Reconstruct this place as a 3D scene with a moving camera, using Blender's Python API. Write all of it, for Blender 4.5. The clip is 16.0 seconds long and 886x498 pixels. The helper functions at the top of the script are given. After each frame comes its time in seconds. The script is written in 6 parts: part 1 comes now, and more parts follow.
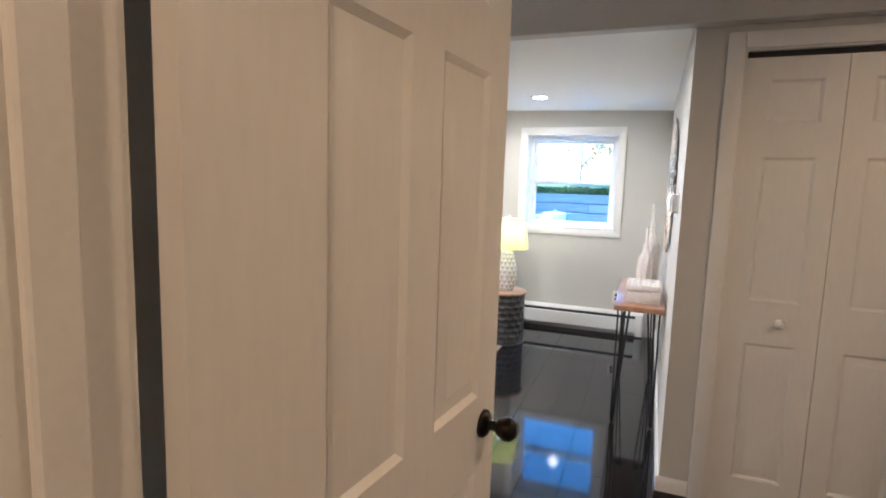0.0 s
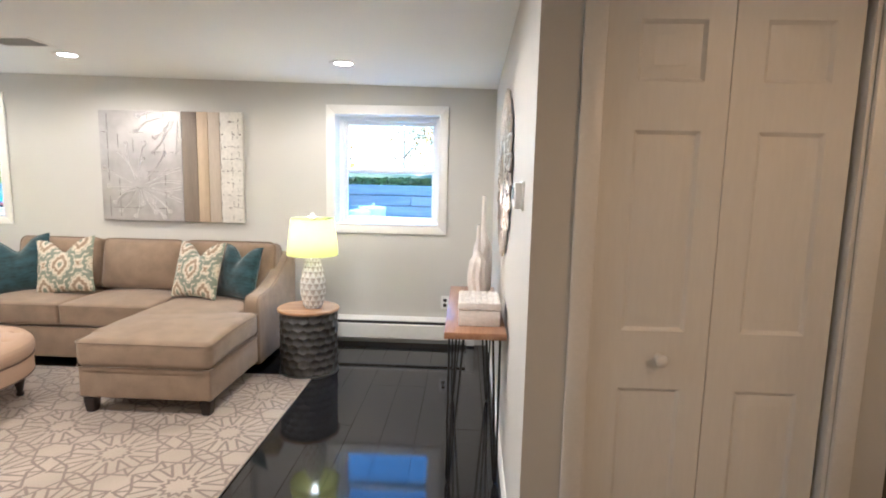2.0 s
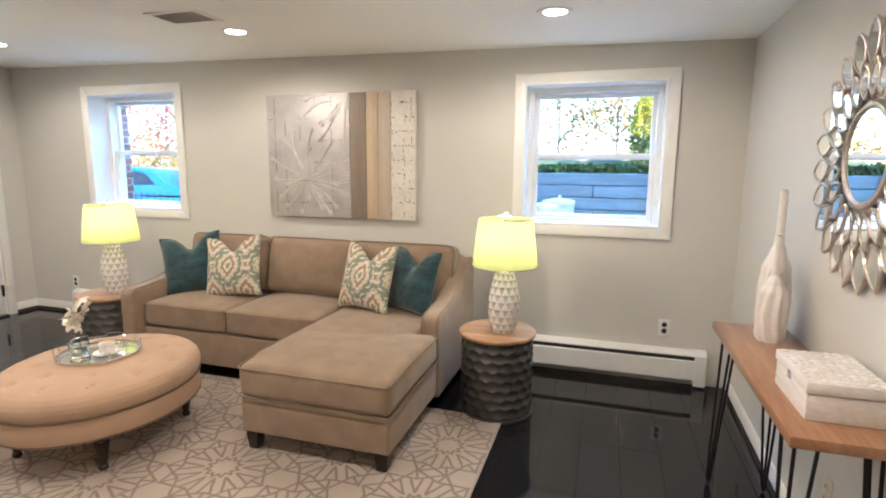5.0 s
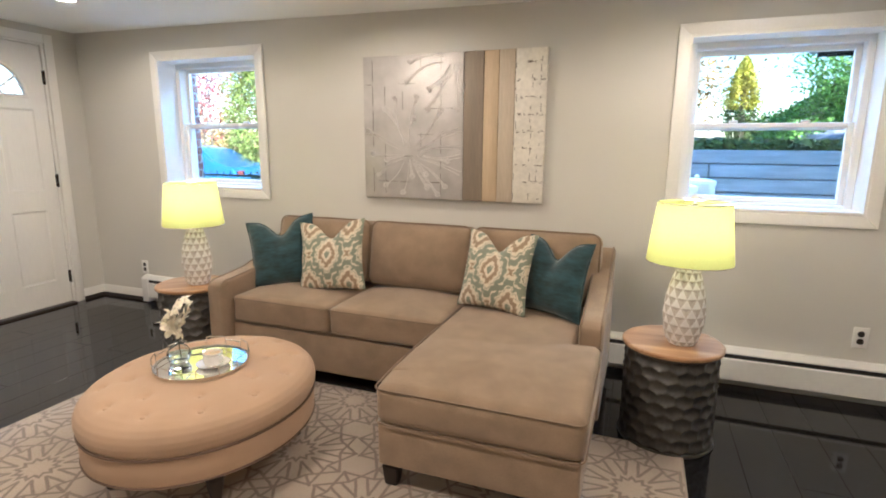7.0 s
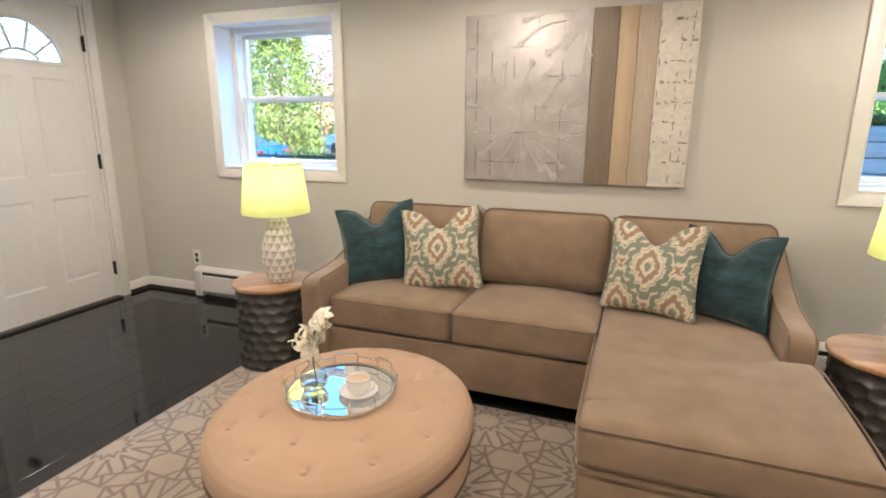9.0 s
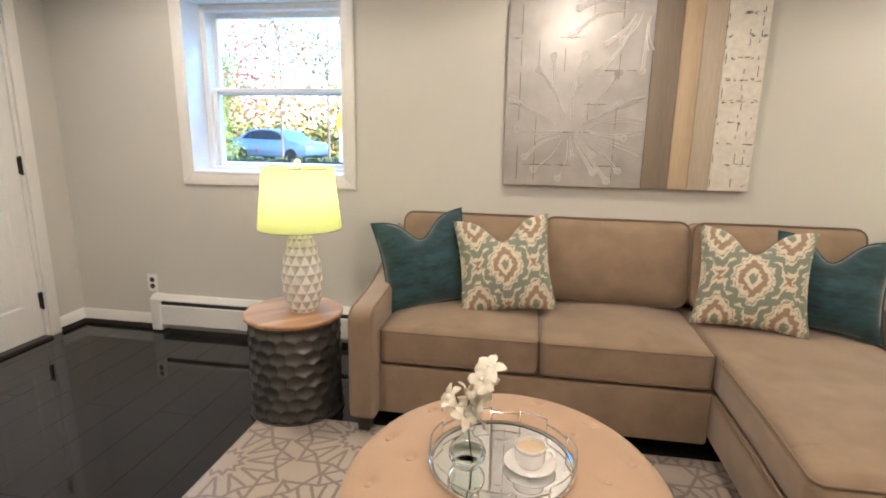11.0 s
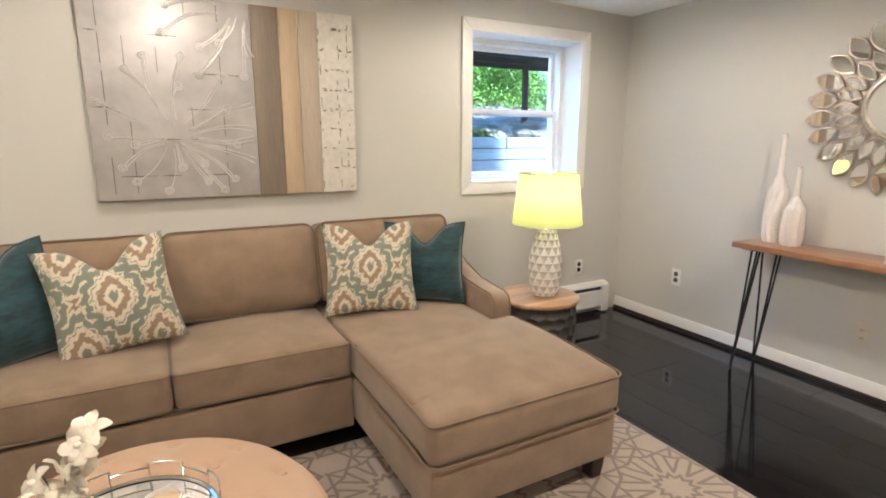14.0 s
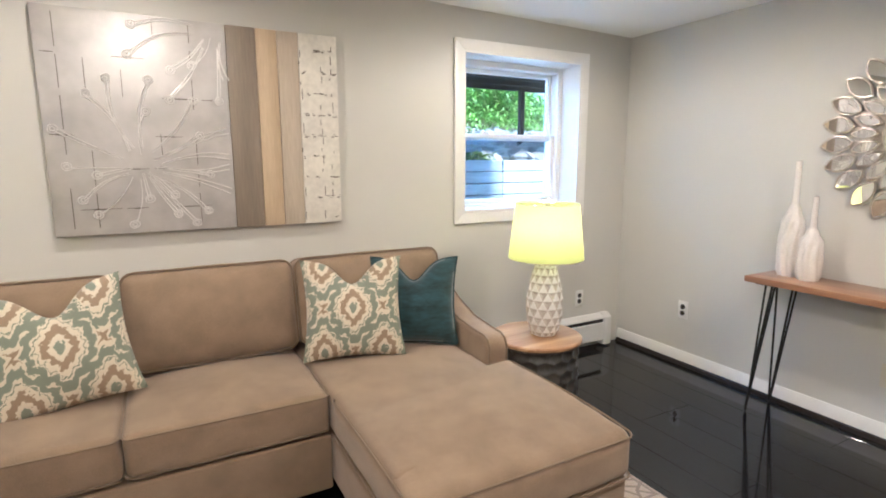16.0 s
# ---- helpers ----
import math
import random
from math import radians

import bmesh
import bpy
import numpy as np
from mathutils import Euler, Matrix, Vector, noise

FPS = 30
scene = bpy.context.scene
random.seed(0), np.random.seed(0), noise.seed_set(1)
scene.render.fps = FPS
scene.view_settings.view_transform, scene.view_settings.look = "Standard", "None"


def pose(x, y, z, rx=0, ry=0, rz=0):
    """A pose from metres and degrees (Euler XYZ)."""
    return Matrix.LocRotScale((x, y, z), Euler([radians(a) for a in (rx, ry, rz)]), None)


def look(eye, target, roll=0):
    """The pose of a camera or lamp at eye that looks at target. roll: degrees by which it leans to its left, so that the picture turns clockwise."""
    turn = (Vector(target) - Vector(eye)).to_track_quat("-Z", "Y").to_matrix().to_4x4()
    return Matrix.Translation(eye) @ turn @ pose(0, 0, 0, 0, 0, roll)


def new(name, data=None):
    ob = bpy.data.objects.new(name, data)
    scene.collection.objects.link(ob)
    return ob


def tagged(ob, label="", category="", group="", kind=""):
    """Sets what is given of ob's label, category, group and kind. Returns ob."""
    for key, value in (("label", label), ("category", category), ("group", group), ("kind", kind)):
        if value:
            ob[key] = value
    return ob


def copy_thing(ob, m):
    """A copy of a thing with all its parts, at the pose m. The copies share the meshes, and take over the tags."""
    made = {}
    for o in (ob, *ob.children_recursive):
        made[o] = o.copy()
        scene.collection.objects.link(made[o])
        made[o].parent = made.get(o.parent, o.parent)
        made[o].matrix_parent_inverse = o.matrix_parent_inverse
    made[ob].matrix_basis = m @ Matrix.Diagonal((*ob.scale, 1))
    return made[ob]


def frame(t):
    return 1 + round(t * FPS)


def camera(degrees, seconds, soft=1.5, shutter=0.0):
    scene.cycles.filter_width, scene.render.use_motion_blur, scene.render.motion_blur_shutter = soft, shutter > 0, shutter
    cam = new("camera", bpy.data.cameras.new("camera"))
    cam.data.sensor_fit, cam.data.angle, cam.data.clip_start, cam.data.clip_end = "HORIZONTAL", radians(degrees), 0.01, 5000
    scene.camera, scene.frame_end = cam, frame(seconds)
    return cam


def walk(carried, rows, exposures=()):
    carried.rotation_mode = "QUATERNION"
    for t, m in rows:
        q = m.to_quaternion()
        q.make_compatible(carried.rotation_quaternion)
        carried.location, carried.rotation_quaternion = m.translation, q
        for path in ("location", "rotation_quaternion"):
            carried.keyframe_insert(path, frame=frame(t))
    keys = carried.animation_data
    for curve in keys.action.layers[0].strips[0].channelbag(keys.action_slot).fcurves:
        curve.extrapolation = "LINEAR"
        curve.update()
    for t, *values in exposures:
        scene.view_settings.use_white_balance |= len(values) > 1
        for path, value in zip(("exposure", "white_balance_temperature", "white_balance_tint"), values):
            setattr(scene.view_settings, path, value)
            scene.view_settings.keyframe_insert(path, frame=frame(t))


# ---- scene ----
cam = camera(80.4, 16.0, soft=1.9)
PATH = [
    (0, (-0.203, -0.285, 1.407), (-0.909, 1.571, 1.169), 1.8),
    (0.5, (-0.262, -0.102, 1.436), (-0.671, 1.841, 1.193), 1.5),
    (1, (-0.261, 0.111, 1.421), (-0.461, 2.086, 1.174), 1.5),
    (1.5, (-0.236, 0.369, 1.435), (-0.327, 2.351, 1.184), 1.5),
    (2, (-0.254, 0.658, 1.4), (-0.332, 2.641, 1.149), 1.3),
    (2.5, (-0.334, 0.876, 1.409), (-0.449, 2.855, 1.148), 1.3),
    (3, (-0.373, 1.069, 1.406), (-0.599, 3.038, 1.136), 1.1),
    (3.5, (-0.430, 1.226, 1.419), (-0.779, 3.175, 1.142), 0.9),
    (4, (-0.566, 1.348, 1.426), (-1.017, 3.27, 1.139), 0.9),
    (6.3, (-1.263, 1.663, 1.37), (-1.934, 3.515, 1.023), 0.4),
    (6.5, (-1.372, 1.718, 1.365), (-2.05, 3.565, 1.01), 0.6),
    (7, (-1.564, 1.806, 1.363), (-2.253, 3.644, 0.979), 0.4),
    (7.5, (-1.732, 1.867, 1.346), (-2.429, 3.697, 0.941), 0.4),
    (8, (-1.952, 1.901, 1.328), (-2.646, 3.726, 0.897), 0.5),
    (8.5, (-2.152, 1.916, 1.328), (-2.843, 3.74, 0.883), 0.4),
    (9, (-2.358, 1.993, 1.333), (-3.037, 3.818, 0.875), 0.3),
    (9.2, (-2.461, 2.029, 1.363), (-3.12, 3.857, 0.892), 0.4),
    (11.3, (-3.228, 2.189, 1.279), (-3.466, 4.129, 0.857), 0.8),
    (11.5, (-3.211, 2.188, 1.281), (-3.385, 4.137, 0.865), 0.7),
    (12, (-3.244, 2.16, 1.271), (-3.196, 4.118, 0.864), 0.6),
    (12.5, (-3.252, 2.161, 1.291), (-2.953, 4.094, 0.873), 0.9),
    (13, (-3.218, 2.173, 1.283), (-2.673, 4.053, 0.875), 0.6),
    (13.5, (-3.168, 2.201, 1.292), (-2.408, 4.005, 0.885), 0.3),
    (14, (-3.117, 2.209, 1.28), (-2.185, 3.935, 0.884), -0.0),
    (14.5, (-3.092, 2.213, 1.28), (-2.039, 3.868, 0.89), -0.1),
    (15, (-3.07, 2.228, 1.277), (-1.964, 3.852, 0.901), -0.4),
    (15.5, (-3.021, 2.299, 1.288), (-1.938, 3.943, 0.934), -0.3),
    (16, (-2.985, 2.385, 1.324), (-2.039, 4.116, 0.998), -0.1),
]
walk(cam, [(t, look(eye, target, roll)) for t, eye, target, roll in PATH],
     exposures=[(0, 2.52, 4300, 8), (1, 2.62, 4450, 8), (2, 2.5, 4500, 8), (4, 2.3, 4700, 8), (6.5, 1.98, 4900, 8), (9, 2.0, 4950, 8), (12, 2.0, 4950, 8), (13.5, 2.06, 4950, 8), (14.5, 2.14, 4750, 8), (16, 2.2, 4650, 8)])

# ---- world, sun, lights ----
world = bpy.data.worlds.new("world")
scene.world = world
world.use_nodes = True
wn = world.node_tree.nodes
sky = wn.new("ShaderNodeTexSky")
sky.sky_type, sky.sun_disc = "NISHITA", False
sky.sun_elevation, sky.sun_rotation = radians(32.6), radians(125.5)
sky.air_density, sky.dust_density, sky.ozone_density = 1.8, 0.1, 8.0
world.node_tree.links.new(sky.outputs[0], wn["Background"].inputs[0])
wn["Background"].inputs[1].default_value = 0.15
sun = new("sun", bpy.data.lights.new("sun", "SUN"))
sun.data.energy, sun.data.angle, sun.data.color = 5.0, radians(3), (1, 0.95, 0.86)
sun.matrix_world = look((7, -5, 5.5), (0, 0, 0))

WARM = (1.0, 0.70, 0.43)
AMBER = (1.0, 0.49, 0.16)


def ceil_z(x):
    """The room's ceiling falls a little from the front door towards the console wall."""
    return 2.168 + 0.0185 * min(6.4, max(0.0, -x))


def wall_x(y):
    """The face of the console wall, which runs slightly askew."""
    return -0.052 + 0.0135 * (y - 2.24)



def lamp_light(name, kind, at, watts, colour=WARM, size=0.1, aim=None, spread=180, cone=None):
    ob = new(name, bpy.data.lights.new(name, kind))
    ob.data.energy, ob.data.color = watts, colour
    if kind == "AREA":
        ob.data.shape, ob.data.size, ob.data.spread = "DISK", size, radians(spread)
    else:
        ob.data.shadow_soft_size = size
    if kind == "SPOT":
        ob.data.spot_size, ob.data.spot_blend = radians(cone), 0.45
    ob.matrix_world = look(at, aim) if aim else Matrix.Translation(at)
    return ob


# the last four are added out of view to brighten the room
DOWNLIGHTS = [(-1.104, 4.305), (-3.04, 4.325), (-5.05, 4.28), (-1.16, 2.56), (-2.93, 2.5), (-4.77, 2.5), (-2.93, 0.8), (-4.77, 0.8)]
# added lamps out of view that light hall, back room and next room
FILL_LIGHTS = [(1.1, 0.8), (-0.15, -1.3), (2.2, 3.1)]

# added area lamps above both windows, out of view, standing in for sky light
for x_ in (-4.75, -0.92):
    lamp_light("window_sky_fill", "AREA", (x_, 5.85, 2.72), 26, (0.42, 0.68, 1.0), 0.8, (x_ * 0.9 - 0.3, 3.3, 0.2))

# ---- materials ----


def mat(name, colour, rough=0.6, metal=0.0, vary=0.12, grain=60.0, bump=0.1, coarse=3.0, island=0.0, stretch=(1, 1, 1),
        coat=0.0, sheen=0.0, spec=0.5, bumpdist=0.003, second=None, obj_vary=0.0):
    """A surface with colour varied at two scales, roughness variation and fine relief."""
    m = bpy.data.materials.new(name)
    m.use_nodes = True
    nt, n = m.node_tree, m.node_tree.nodes
    L = nt.links.new
    b = n["Principled BSDF"]
    tc = n.new("ShaderNodeTexCoord")
    mp = n.new("ShaderNodeMapping")
    mp.inputs["Scale"].default_value = stretch
    L(tc.outputs["Object"], mp.inputs[0])
    fine = n.new("ShaderNodeTexNoise")
    fine.inputs["Scale"].default_value, fine.inputs["Detail"].default_value = grain, 4
    L(mp.outputs[0], fine.inputs["Vector"])
    big = n.new("ShaderNodeTexNoise")
    big.inputs["Scale"].default_value, big.inputs["Detail"].default_value = coarse, 3
    L(mp.outputs[0], big.inputs["Vector"])
    add = n.new("ShaderNodeMath")
    add.operation = "ADD"
    L(fine.outputs[0], add.inputs[0])
    L(big.outputs[0], add.inputs[1])
    ramp = n.new("ShaderNodeMapRange")
    ramp.inputs[1].default_value, ramp.inputs[2].default_value = 0.7, 1.3
    ramp.inputs[3].default_value, ramp.inputs[4].default_value = 1 - vary, 1 + vary
    L(add.outputs[0], ramp.inputs[0])
    factor = ramp.outputs[0]
    if island or obj_vary:
        src = n.new("ShaderNodeNewGeometry").outputs["Random Per Island"] if island else n.new("ShaderNodeObjectInfo").outputs["Random"]
        amount = island or obj_vary
        mr = n.new("ShaderNodeMapRange")
        mr.inputs[3].default_value, mr.inputs[4].default_value = 1 - amount, 1 + amount
        L(src, mr.inputs[0])
        mul = n.new("ShaderNodeMath")
        mul.operation = "MULTIPLY"
        L(factor, mul.inputs[0])
        L(mr.outputs[0], mul.inputs[1])
        factor = mul.outputs[0]
    base = n.new("ShaderNodeMix")
    base.data_type = "RGBA"
    base.inputs[6].default_value = (*colour, 1)
    base.inputs[7].default_value = (*(second or colour), 1)
    L(big.outputs[0], base.inputs[0])
    sc = n.new("ShaderNodeVectorMath")
    sc.operation = "SCALE"
    L(base.outputs[2], sc.inputs[0])
    L(factor, sc.inputs["Scale"])
    L(sc.outputs[0], b.inputs["Base Color"])
    rr = n.new("ShaderNodeMapRange")
    rr.inputs[3].default_value, rr.inputs[4].default_value = max(rough - 0.08, 0.02), min(rough + 0.08, 1)
    if rough < 0.12:
        rr.inputs[3].default_value, rr.inputs[4].default_value = rough * 0.6, rough * 1.4
    L(big.outputs[0], rr.inputs[0])
    L(rr.outputs[0], b.inputs["Roughness"])
    b.inputs["Metallic"].default_value = metal
    b.inputs["Coat Weight"].default_value = coat
    b.inputs["Coat Roughness"].default_value = 0.05
    b.inputs["Sheen Weight"].default_value = sheen
    b.inputs["Specular IOR Level"].default_value = spec
    if bump:
        bp = n.new("ShaderNodeBump")
        bp.inputs["Strength"].default_value, bp.inputs["Distance"].default_value = bump, bumpdist
        L(fine.outputs[0], bp.inputs["Height"])
        L(bp.outputs[0], b.inputs["Normal"])
    return m


def glow(name, colour, strength):
    m = bpy.data.materials.new(name)
    m.use_nodes = True
    b = m.node_tree.nodes["Principled BSDF"]
    b.inputs["Base Color"].default_value = (*colour, 1)
    b.inputs["Emission Color"].default_value = (*colour, 1)
    b.inputs["Emission Strength"].default_value = strength
    return m


def glass(name, colour=(1, 1, 1), rough=0.0, thin=False):
    m = bpy.data.materials.new(name)
    m.use_nodes = True
    b = m.node_tree.nodes["Principled BSDF"]
    b.inputs["Base Color"].default_value = (*colour, 1)
    b.inputs["Roughness"].default_value = rough
    b.inputs["Transmission Weight"].default_value = 1
    b.inputs["IOR"].default_value = 1.45
    return m


M_WALL = mat("wall_paint", (0.595, 0.582, 0.542), 0.55, vary=0.025, grain=220, bump=0.05, coarse=1.2, bumpdist=0.001)
M_CEIL = mat("ceiling_paint", (0.86, 0.87, 0.85), 0.8, vary=0.02, grain=180, bump=0.06, coarse=1.0, bumpdist=0.001)
M_TRIM = mat("white_trim_paint", (0.80, 0.79, 0.76), 0.35, vary=0.03, grain=90, bump=0.03, coarse=4, bumpdist=0.001)
M_DOOR = mat("white_door_paint", (0.78, 0.77, 0.74), 0.38, vary=0.03, grain=70, bump=0.05, coarse=2.5, stretch=(1, 1, 0.15), bumpdist=0.001)
M_PLANK = mat("black_gloss_plank", (0.011, 0.011, 0.012), 0.07, vary=0.15, grain=45, bump=0.05, coarse=2.2, stretch=(1, 0.12, 1), coat=0.1, spec=0.38, obj_vary=0.04, bumpdist=0.0012)
M_SUBFLOOR = mat("dark_subfloor", (0.02, 0.02, 0.02), 0.6)
M_SOFA = mat("taupe_woven_upholstery", (0.245, 0.178, 0.116), 0.92, vary=0.18, grain=420, bump=0.35, coarse=9, sheen=0.25, spec=0.2, second=(0.270, 0.197, 0.130))
M_PIPING = mat("taupe_piping", (0.195, 0.142, 0.092), 0.9, vary=0.1, grain=400, bump=0.3, sheen=0.2, spec=0.2)
M_OTTO = mat("blush_linen_upholstery", (0.47, 0.33, 0.22), 0.9, vary=0.07, grain=500, bump=0.3, coarse=4, sheen=0.12, spec=0.2)
M_OTTOPIPE = mat("brown_nail_trim", (0.14, 0.09, 0.06), 0.5, grain=300, vary=0.3, bump=0.3)
M_DARKWOOD = mat("dark_espresso_wood", (0.018, 0.013, 0.011), 0.35, vary=0.3, grain=60, stretch=(1, 1, 0.2), bump=0.1)
M_TEAL = mat("teal_velvet", (0.014, 0.040, 0.049), 0.7, vary=0.45, grain=26, bump=0.12, coarse=8, sheen=0.4, spec=0.25, stretch=(1, 1, 3), second=(0.026, 0.064, 0.075))
M_LAMPCERAMIC = mat("white_ceramic", (0.83, 0.82, 0.79), 0.28, vary=0.04, grain=120, bump=0.04, coarse=9)
# taupe of the hanging lamp facets, darkened to carry their shade as well
M_LAMPDIM = mat("shaded_taupe_ceramic", (0.50, 0.46, 0.41), 0.4, vary=0.06, grain=120, bump=0.04, coarse=9)
M_METAL = mat("dark_hammered_metal", (0.092, 0.090, 0.084), 0.36, metal=0.6, vary=0.35, grain=45, bump=0.15, coarse=6)
M_BLACKIRON = mat("black_iron", (0.012, 0.012, 0.012), 0.4, metal=0.3, vary=0.2, grain=80, bump=0.1)
M_HEATER = mat("white_enamel_heater", (0.72, 0.72, 0.70), 0.35, vary=0.03, grain=40, bump=0.02, coarse=4)
# near-black that puts the shade inside slots and openings into the colour
M_DARKGAP = mat("dark_slot", (0.02, 0.02, 0.02), 0.7)
M_CHROME = mat("silver_metal", (0.72, 0.70, 0.66), 0.16, metal=1.0, vary=0.08, grain=60, bump=0.03)
M_PEWTER = mat("antique_silver_frame", (0.52, 0.47, 0.41), 0.36, metal=0.85, vary=0.25, grain=90, bump=0.25, coarse=15)
M_MIRROR = mat("mirror_glass", (0.92, 0.93, 0.93), 0.015, metal=1.0, vary=0.0, bump=0)
M_PLASTIC = mat("white_plastic", (0.80, 0.79, 0.76), 0.35, vary=0.02, bump=0)
M_IVORY = mat("ivory_plastic", (0.62, 0.57, 0.47), 0.4, vary=0.03, bump=0)
M_WHITEWASH = mat("whitewashed_wood", (0.74, 0.70, 0.66), 0.6, vary=0.12, grain=50, bump=0.3, coarse=9, stretch=(1, 0.25, 2))
M_VASE = mat("matte_white_stoneware", (0.74, 0.70, 0.66), 0.5, vary=0.06, grain=80, bump=0.12, coarse=10)
M_PORCELAIN = mat("white_porcelain", (0.82, 0.80, 0.77), 0.15, vary=0.03, bump=0)
M_PETAL = mat("cream_petal", (0.88, 0.84, 0.72), 0.6, vary=0.1, grain=90, bump=0.1, sheen=0.2)
M_STEM = mat("dark_green_stem", (0.05, 0.06, 0.03), 0.6)
M_GLASS = glass("clear_glass", (0.97, 1.0, 0.99))
M_GLASS.node_tree.nodes["Principled BSDF"].inputs["IOR"].default_value = 1.14
M_PANE = glass("window_glass")
M_BULB = glow("frosted_bulb_glow", (1.0, 0.86, 0.66), 6.0)
M_DISC = glow("downlight_glow", (1.0, 0.78, 0.52), 14.0)
M_BRASS = mat("dark_bronze", (0.022, 0.018, 0.015), 0.3, metal=0.8, vary=0.3, bump=0.05)
M_CREAMFACE = mat("thermostat_screen", (0.30, 0.40, 0.44), 0.2, vary=0.03, bump=0)
M_FASCIA = mat("pale_deck_fascia", (0.62, 0.64, 0.66), 0.6, vary=0.05)
M_VENT = mat("grey_vent_metal", (0.62, 0.61, 0.59), 0.5, metal=0.0, vary=0.05, bump=0.02)


def wood(name, light, dark, rough=0.4, axis="Y", scale=9.0, coat=0.0):
    """Wood whose grain runs along one axis."""
    m = bpy.data.materials.new(name)
    m.use_nodes = True
    n, L = m.node_tree.nodes, m.node_tree.links.new
    b = n["Principled BSDF"]
    tc, mp = n.new("ShaderNodeTexCoord"), n.new("ShaderNodeMapping")
    mp.inputs["Scale"].default_value = (1, 0.09, 1) if axis == "Y" else (0.09, 1, 1)
    L(tc.outputs["Object"], mp.inputs[0])
    no = n.new("ShaderNodeTexNoise")
    no.inputs["Scale"].default_value, no.inputs["Detail"].default_value, no.inputs["Distortion"].default_value = scale, 6, 1.2
    L(mp.outputs[0], no.inputs["Vector"])
    fi = n.new("ShaderNodeTexNoise")
    fi.inputs["Scale"].default_value, fi.inputs["Detail"].default_value = scale * 14, 3
    L(mp.outputs[0], fi.inputs["Vector"])
    ra = n.new("ShaderNodeValToRGB")
    ra.color_ramp.elements[0].position, ra.color_ramp.elements[0].color = 0.35, (*dark, 1)
    ra.color_ramp.elements[1].position, ra.color_ramp.elements[1].color = 0.62, (*light, 1)
    mi = n.new("ShaderNodeMath")
    mi.operation, mi.inputs[1].default_value = "MULTIPLY_ADD", 0.3
    L(fi.outputs[0], mi.inputs[0])
    L(no.outputs[0], mi.inputs[2])
    su = n.new("ShaderNodeMath")
    su.operation, su.inputs[1].default_value = "SUBTRACT", 0.15
    L(mi.outputs[0], su.inputs[0])
    L(su.outputs[0], ra.inputs[0])
    L(ra.outputs[0], b.inputs["Base Color"])
    b.inputs["Roughness"].default_value, b.inputs["Coat Weight"].default_value = rough, coat
    bp = n.new("ShaderNodeBump")
    bp.inputs["Strength"].default_value, bp.inputs["Distance"].default_value = 0.15, 0.002
    L(fi.outputs[0], bp.inputs["Height"])
    L(bp.outputs[0], b.inputs["Normal"])
    return m


M_CONSOLE = wood("warm_acacia_wood", (0.41, 0.225, 0.115), (0.25, 0.12, 0.06), 0.3, "Y", 7, coat=0.3)
M_TABLETOP = wood("mango_wood", (0.52, 0.33, 0.17), (0.30, 0.16, 0.075), 0.32, "X", 8, coat=0.3)


def shade_material():
    m = bpy.data.materials.new("lit_linen_lampshade")
    m.use_nodes = True
    n, L = m.node_tree.nodes, m.node_tree.links.new
    out = n["Material Output"]
    n.remove(n["Principled BSDF"])
    tr, df, mx = n.new("ShaderNodeBsdfTranslucent"), n.new("ShaderNodeBsdfDiffuse"), n.new("ShaderNodeMixShader")
    tc, no, ra = n.new("ShaderNodeTexCoord"), n.new("ShaderNodeTexNoise"), n.new("ShaderNodeValToRGB")
    no.inputs["Scale"].default_value = 160
    L(tc.outputs["Object"], no.inputs["Vector"])
    ra.color_ramp.elements[0].color, ra.color_ramp.elements[1].color = (0.37, 0.395, 0.135, 1), (0.42, 0.45, 0.170, 1)
    L(no.outputs[0], ra.inputs[0])
    L(ra.outputs[0], tr.inputs[0])
    L(ra.outputs[0], df.inputs[0])
    mx.inputs[0].default_value = 0.45
    L(tr.outputs[0], mx.inputs[1])
    L(df.outputs[0], mx.inputs[2])
    L(mx.outputs[0], out.inputs[0])
    return m


M_SHADE = shade_material()


def node_math(n, L):
    """A short way to chain math nodes: op('ADD', a, b)."""
    def op(kind, a, c=None, d=None):
        q = n.new("ShaderNodeMath")
        q.operation = kind
        for i, v in enumerate((a, c, d)):
            if v is None:
                continue
            if isinstance(v, (int, float)):
                q.inputs[i].default_value = v
            else:
                L(v, q.inputs[i])
        return q.outputs[0]
    return op


